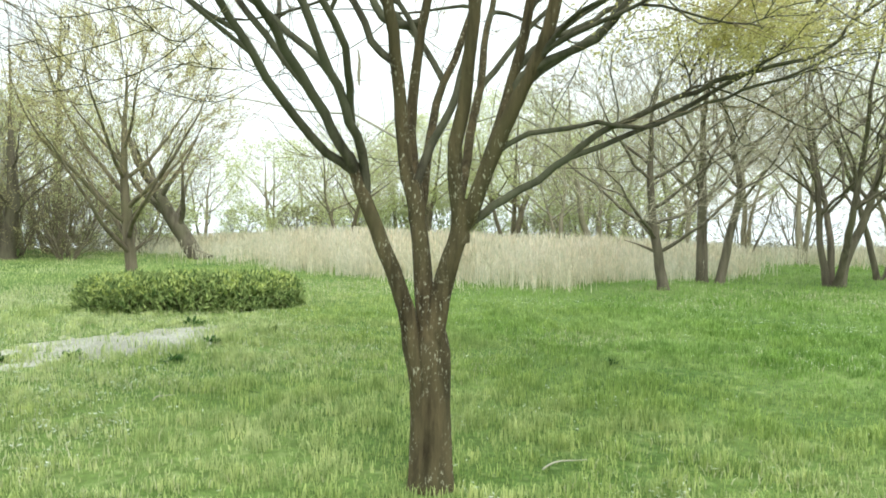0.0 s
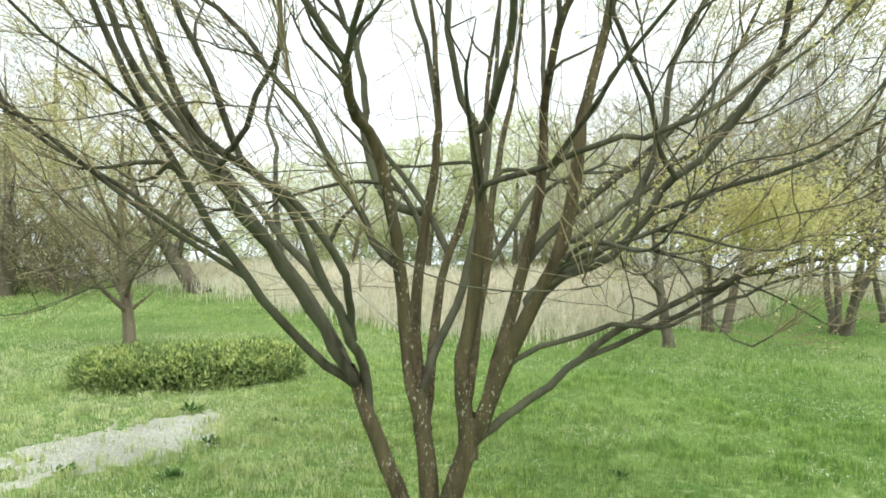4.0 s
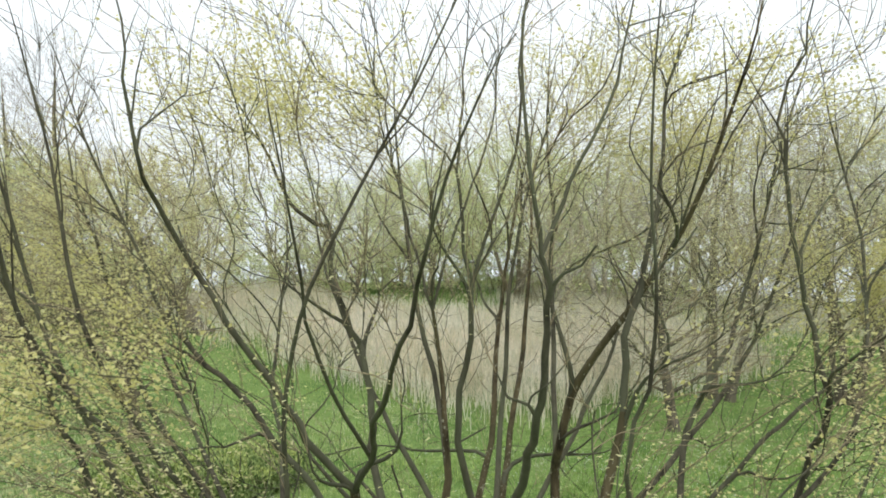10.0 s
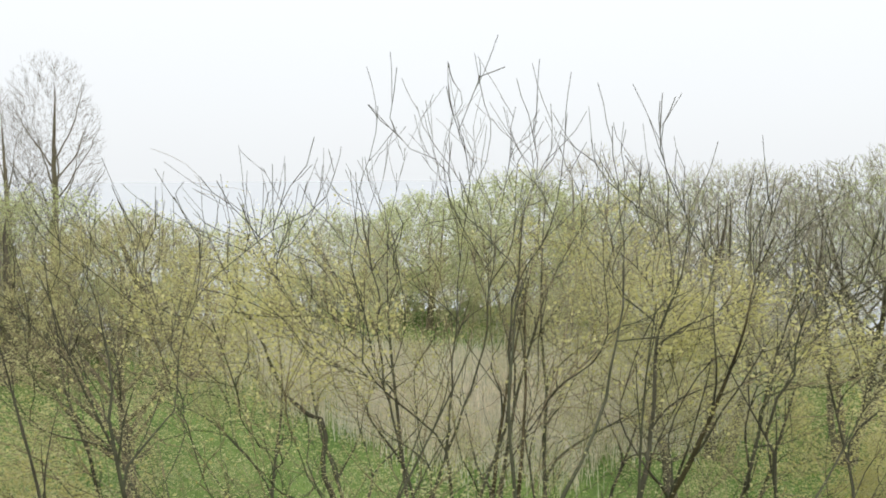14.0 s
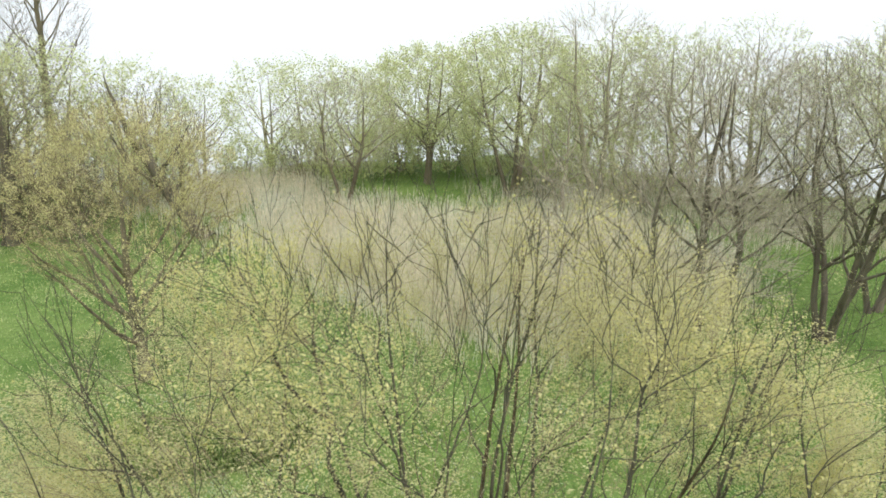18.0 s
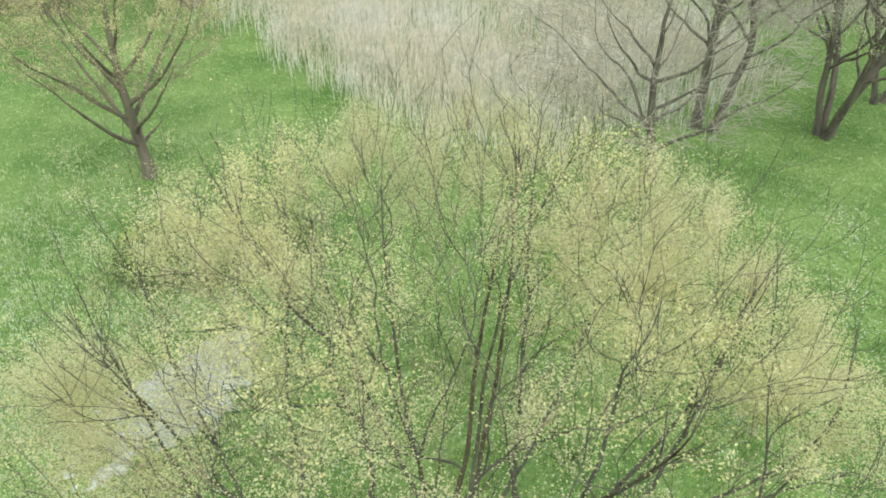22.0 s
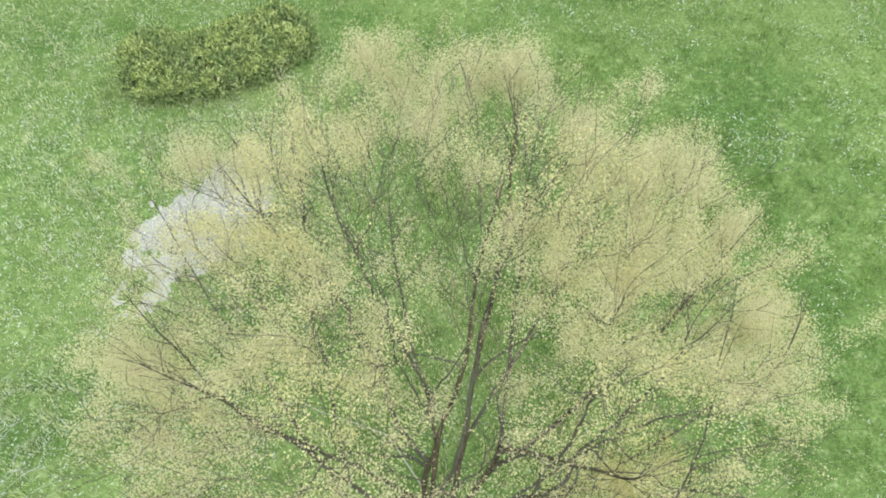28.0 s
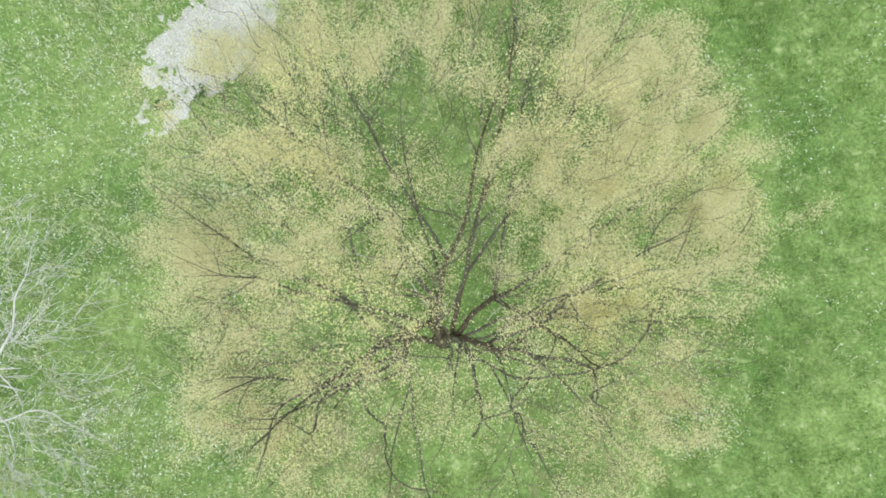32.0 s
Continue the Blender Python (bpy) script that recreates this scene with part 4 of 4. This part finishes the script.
def build_bush():
    rng = np.random.default_rng(41)
    bush = thing("shrub", (-4.4, 8.9, 0), "low clipped kidney-shaped evergreen shrub with yellow-green tips on the lawn", "shrub")
    # lobes of the kidney: middle, half widths
    lobes = [(-0.95, -0.42, 0.85, 0.75, 0.50), (-0.15, -0.30, 0.85, 0.75, 0.52), (0.55, 0.10, 0.80, 0.80, 0.50), (1.05, 0.45, 0.70, 0.72, 0.48), (-1.25, -0.1, 0.6, 0.6, 0.46)]
    tips, stalks = [], Heap()
    for cx, cy, rx, ry, hz in lobes:
        n = int(900 * rx * ry)
        a, c = rng.uniform(0, 2 * np.pi, n), rng.uniform(-0.15, 1, n)
        s = np.sqrt(np.clip(1 - np.clip(c, 0, 1) ** 3, 0.0, 1))
        q = rng.uniform(0.86, 1.05, n)
        p = np.stack([cx + rx * s * np.cos(a) * q, cy + ry * s * np.sin(a) * q, np.clip(0.06 + hz * np.clip(c, 0, 1) ** 0.6 * q, 0.05, 1)], 1)
        p[:, 2] += 0.05 * (lattice(p[:, 0] * 3 + 20, p[:, 1] * 3 + 20, 4) - 0.5)
        tips.append(p)
        for k in range(0, n, 3):
            root = np.array((cx + (p[k, 0] - cx) * 0.45, cy + (p[k, 1] - cy) * 0.45, -0.02))
            m = root * 0.45 + p[k] * 0.55 + (0, 0, -0.03)
            tube(stalks, np.array([root, m, p[k]]), (0.008, 0.006, 0.003), 3)
    part("stalkwork", stalks, BARK_BROWN, bush, "", "stuff")
    h = Heap()
    at = np.concatenate(tips)
    h.add(*leaf_cards(rng, at, 0.105, 9, 0.040, False, 1.8, 0.17))
    part("foliage", h, LEAF_BUSH, bush, "", "stuff", smooth=False)
    h = Heap()
    tip = at[(at[:, 2] > 0.33) & (lattice(at[:, 0] * 4 + 50, at[:, 1] * 4 + 50, 44) > 0.40)]
    h.add(*leaf_cards(rng, tip + (0, 0, 0.02), 0.085, 8, 0.030, False, 2.0, 0.17))
    part("young_growth", h, LEAF_SHOOT, bush, "yellow-green young shoots", "stuff", smooth=False)


def build_weeds():
    rng = np.random.default_rng(51)
    spots = [(-3.74, 6.84, 0.16), (-3.06, 4.1, 0.13), (-2.45, 6.25, 0.13), (-4.31, 4.2, 0.12), (-3.01, 5.34, 0.12), (-5.0, 3.95, 0.11), (1.9, 4.2, 0.1)]
    for x, y, s in spots:
        w = thing("weed", (x, y, float(ground_z(x, y))), "dark green leafy weed rosette in the grass", "weed", "weeds in the meadow")
        h = Heap()
        for k in range(26):
            a, e = rng.uniform(0, 6.28), rng.uniform(0.25, 1.3)
            L = s * rng.uniform(0.7, 1.3)
            d = np.array((math.cos(a) * math.cos(e), math.sin(a) * math.cos(e), math.sin(e)))
            o = np.array((-math.sin(a), math.cos(a), 0)) * L * 0.16
            r = d * 0.02 + (rng.uniform(-s, s) * 0.5, rng.uniform(-s, s) * 0.5, 0)
            h.add([r, r + d * L * 0.5 + o, r + d * L - (0, 0, L * 0.15), r + d * L * 0.5 - o], [(0, 1, 2), (0, 2, 3)])
        part("leaves", h, LEAF_WEED, w, "", "", smooth=False)
    # fallen twigs
    for x, y, a, L in ((0.72, 0.32, 35, 0.42), (4.4, 1.2, 100, 0.3), (3.0, -0.6, 10, 0.25), (-2.6, 2.2, 70, 0.3)):
        h = Heap()
        z = float(ground_z(x, y)) + 0.03
        c, s = math.cos(radians(a)), math.sin(radians(a))
        p = np.array([(x + c * L * t - s * 0.05 * math.sin(t * 3), y + s * L * t + c * 0.05 * math.sin(t * 3), z + 0.01 * math.sin(t * 5)) for t in np.linspace(0, 1, 7)])
        tube(h, p, taper(7, 0.008, 0.003), 6, 0.1, rng)
        ob = new("fallen_twig", h.mesh("fallen_twig", BARK_DEAD))
        tagged(ob, "pale bare twig lying in the grass", "twig", "fallen twigs")


build_ground()
build_sand()
central_tree()
build_bush()

# ---------------------------------------------------------------- trees round the meadow
grown_tree("tree", (-6.63, 11.75, 0), "vase-shaped tree with pale trunk and tan young leaves", 3, 6.1, 2.35, 1, BARK_BROWN, LEAF_TAN, 0.032, 9, 0.18, 0.145, 0, 0, 0.09, 13,
           limb_r=0.058, level=0.6, vase=35, bottom=0.36, counts=(120, 620, 1900), leaf_count=8, leaf_from=0.50, crown_mat=BARK_TIP)
grown_tree("tree", (-8.5, 22.6, 0), "dark crooked tree leaning sideways at the edge of the reeds", 4, 5.4, 3.0, 1, BARK_DARK, LEAF_LIGHT, 0.05, 1, 0.22, 0.30, 40, 170, 0.16, 8, crown_mat=BARK_BROWN, limb_r=0.11)
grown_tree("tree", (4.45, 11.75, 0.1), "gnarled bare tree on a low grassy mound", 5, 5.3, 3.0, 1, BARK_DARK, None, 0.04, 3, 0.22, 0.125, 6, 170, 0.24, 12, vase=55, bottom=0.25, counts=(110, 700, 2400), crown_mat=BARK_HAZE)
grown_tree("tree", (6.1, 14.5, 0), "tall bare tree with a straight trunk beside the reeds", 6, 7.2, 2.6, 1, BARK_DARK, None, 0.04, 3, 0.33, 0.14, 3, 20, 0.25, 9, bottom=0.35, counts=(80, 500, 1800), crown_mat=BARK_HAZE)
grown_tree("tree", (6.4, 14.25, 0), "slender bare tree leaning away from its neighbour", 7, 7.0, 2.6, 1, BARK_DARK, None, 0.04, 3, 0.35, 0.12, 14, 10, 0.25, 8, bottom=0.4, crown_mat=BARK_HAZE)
grown_tree("tree", (9.1, 14.2, 0), "clump of dark bare trunks rising from one root", 8, 7.2, 3.1, 4, BARK_DARK, LEAF_LIGHT, 0.04, 2.5, 0.30, 0.115, 4, 0, 0.20, 6, bottom=0.33, counts=(90, 600, 2200), crown_mat=BARK_GREY)
grown_tree("tree", (11.2, 16.0, 0), "bare twin-stemmed tree at the meadow edge", 9, 7.6, 3.1, 2, BARK_DARK, LEAF_LIGHT, 0.04, 2.5, 0.3, 0.125, 4, 0, 0.20, 7, bottom=0.3, counts=(90, 600, 2200), crown_mat=BARK_GREY)
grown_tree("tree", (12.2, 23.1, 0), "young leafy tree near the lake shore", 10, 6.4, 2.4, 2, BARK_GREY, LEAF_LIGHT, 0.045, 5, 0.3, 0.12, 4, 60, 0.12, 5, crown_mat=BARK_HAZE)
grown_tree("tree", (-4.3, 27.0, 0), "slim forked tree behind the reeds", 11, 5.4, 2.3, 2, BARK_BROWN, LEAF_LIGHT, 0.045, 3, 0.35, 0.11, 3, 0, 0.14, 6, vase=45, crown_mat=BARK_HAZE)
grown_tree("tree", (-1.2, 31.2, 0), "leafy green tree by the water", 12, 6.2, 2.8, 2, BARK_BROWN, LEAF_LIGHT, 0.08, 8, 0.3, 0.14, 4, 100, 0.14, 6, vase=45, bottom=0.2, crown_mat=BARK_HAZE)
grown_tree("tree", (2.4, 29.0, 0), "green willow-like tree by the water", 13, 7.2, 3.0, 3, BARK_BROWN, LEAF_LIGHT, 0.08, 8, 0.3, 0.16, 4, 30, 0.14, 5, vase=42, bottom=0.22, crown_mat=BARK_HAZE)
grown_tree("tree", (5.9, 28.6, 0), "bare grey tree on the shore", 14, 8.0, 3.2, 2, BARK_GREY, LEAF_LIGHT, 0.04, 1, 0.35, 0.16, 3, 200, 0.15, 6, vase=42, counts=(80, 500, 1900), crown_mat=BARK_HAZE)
tall = grown_tree("tree", (-18.2, 32.2, 0), "tall straight bare tree above the thicket", 15, 12.6, 2.3, 1, BARK_BROWN, None, 0.06, 2, 0.22, 0.26, 0, 0, 0.13, 20, vase=24, bottom=0.3, counts=(160, 800, 2000), flat=2.2, crown_mat=BARK_BROWN)
FAR = "shore trees"
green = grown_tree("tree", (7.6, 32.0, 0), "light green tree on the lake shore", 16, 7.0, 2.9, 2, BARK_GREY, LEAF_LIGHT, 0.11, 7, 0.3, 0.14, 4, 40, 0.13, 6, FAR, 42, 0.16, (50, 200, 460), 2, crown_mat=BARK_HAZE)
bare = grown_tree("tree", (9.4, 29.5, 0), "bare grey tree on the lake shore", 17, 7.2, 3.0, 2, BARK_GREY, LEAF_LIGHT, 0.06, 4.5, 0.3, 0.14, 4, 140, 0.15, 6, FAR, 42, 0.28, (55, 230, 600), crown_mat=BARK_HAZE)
for k, (src, x, y, turn, s) in enumerate([
        (green, -8.5, 33.0, 80, 0.78), (green, -12.5, 27.5, 200, 0.85), (green, 4.0, 34.5, 120, 0.95), (green, -5.0, 35.0, 20, 0.75),
        (green, 0.8, 35.5, 260, 0.9), (green, -15.5, 25.8, 330, 0.95), (green, 20.5, 28.5, 10, 1.0), (green, -22.5, 27.0, 150, 1.05), (green, -11.0, 30.5, 45, 0.7),
        (green, -2.5, 34.0, 200, 0.8), (green, -7.0, 35.0, 290, 0.8), (green, 6.3, 34.5, 15, 0.85), (green, -18.0, 27.5, 70, 0.9),
        (bare, 12.5, 29.5, 60, 1.05), (bare, 16.5, 25.0, 170, 1.1), (bare, -17.5, 28.0, 250, 0.95), (bare, 18.5, 32.0, 330, 1.0), 
        (bare, -21.0, 24.0, 20, 1.2), (bare, -16.5, 23.0, 95, 0.85), (bare, 6.9, 31.5, 215, 0.9), (bare, 23.0, 24.0, 75, 1.15), 
        (bare, 3.9, 24.5, 240, 0.75), (bare, 9.6, 27.5, 30, 0.95), (bare, 15.2, 23.0, 280, 1.0), (bare, 17.5, 20.0, 140, 1.0), (tall, -18.9, 30.6, 130, 0.85)]):
    y = min(y, float(shore(x)) - 0.8)
    copy_thing(src, pose(x, y, float(ground_z(x, y)) - 0.05, 0, 0, turn) @ Matrix.Scale(s, 4))
grown_tree("tree", (-16.2, 21.0, 0), "stout dark trunk forking low beside the thicket", 22, 6.6, 2.8, 1, BARK_DARK, LEAF_TAN, 0.05, 1.5, 0.25, 0.30, 6, 200, 0.16, 8, vase=50, counts=(70, 350, 1100), crown_mat=BARK_BROWN)
grown_tree("tree", (-14.8, 21.6, 0), "thick dark tree standing in the thicket", 23, 6.2, 2.6, 1, BARK_DARK, LEAF_TAN, 0.05, 1.5, 0.25, 0.32, 4, 20, 0.15, 8, vase=48, counts=(70, 350, 1100), crown_mat=BARK_BROWN)
# thicket and low shrubs
thick = grown_tree("shrub", (-13.6, 23.5, 0), "brown leafless thicket shrub at the meadow edge", 18, 2.3, 1.7, 6, BARK_BROWN, LEAF_TAN, 0.035, 2, 0.15, 0.03, 12, 0, 0.16, 3, "thicket", 40, 0.02, (40, 160, 380))
thick["category"] = "shrub"
for x, y, turn, s in ((-12.8, 21.6, 20, 1.1), (-15.2, 22.6, 150, 1.5), (-13.4, 22.8, 260, 1.3), (-17.5, 21.8, 80, 1.5), (-16.0, 21.5, 50, 1.1), (-18.5, 22.0, 130, 1.3), (-11.8, 26.0, 220, 0.9), (-14.8, 24.8, 300, 1.2), (-20.5, 20.5, 10, 1.2), (-6.5, 31.0, 190, 0.9), (3.6, 27.5, 75, 0.8), (7.4, 25.5, 160, 0.9), (18.6, 23.6, 300, 0.9), (10.6, 24.6, 110, 1.2), (13.4, 26.4, 240, 1.3), (15.8, 22.2, 40, 1.1)):
    copy_thing(thick, pose(x, y, 0, 0, 0, turn) @ Matrix.Scale(s, 4))
leafy = grown_tree("shrub", (-4.8, 31.5, 0), "light green leafy shrub along the shore", 20, 2.4, 1.9, 6, BARK_BROWN, LEAF_LIGHT, 0.11, 9, 0.15, 0.03, 12, 0, 0.15, 3, "shore shrubs", 40, 0.02, (36, 130, 260))
leafy["category"] = "shrub"
for k, (x, y) in enumerate(((-9.5, 31.5), (-7.2, 33.5), (-3.0, 33.2), (-0.2, 34.2), (1.9, 33.0), (4.6, 32.5), (-12.8, 29.2), (-15.0, 28.2), (-17.2, 25.4), (5.3, 30.2), (-20.0, 26.0), (8.6, 29.6))):
    y = min(y, float(shore(x)) - 0.6)
    copy_thing(leafy, pose(x, y, float(ground_z(x, y)) - 0.04, 0, 0, 53 * k) @ Matrix.Scale(0.8 + 0.13 * (k % 4), 4))
# bare pale tree beside the meadow, seen from above
grown_tree("tree", (-7.65, -1.2, 0), "small bare tree with pale grey branches", 19, 3.9, 3.3, 2, BARK_PALE, None, 0.04, 1, 0.25, 0.055, 8, 60, 0.19, 12, vase=62, bottom=0.3, counts=(110, 520, 1300), thick=0.8)

build_weeds()
build_reeds()
build_grass()
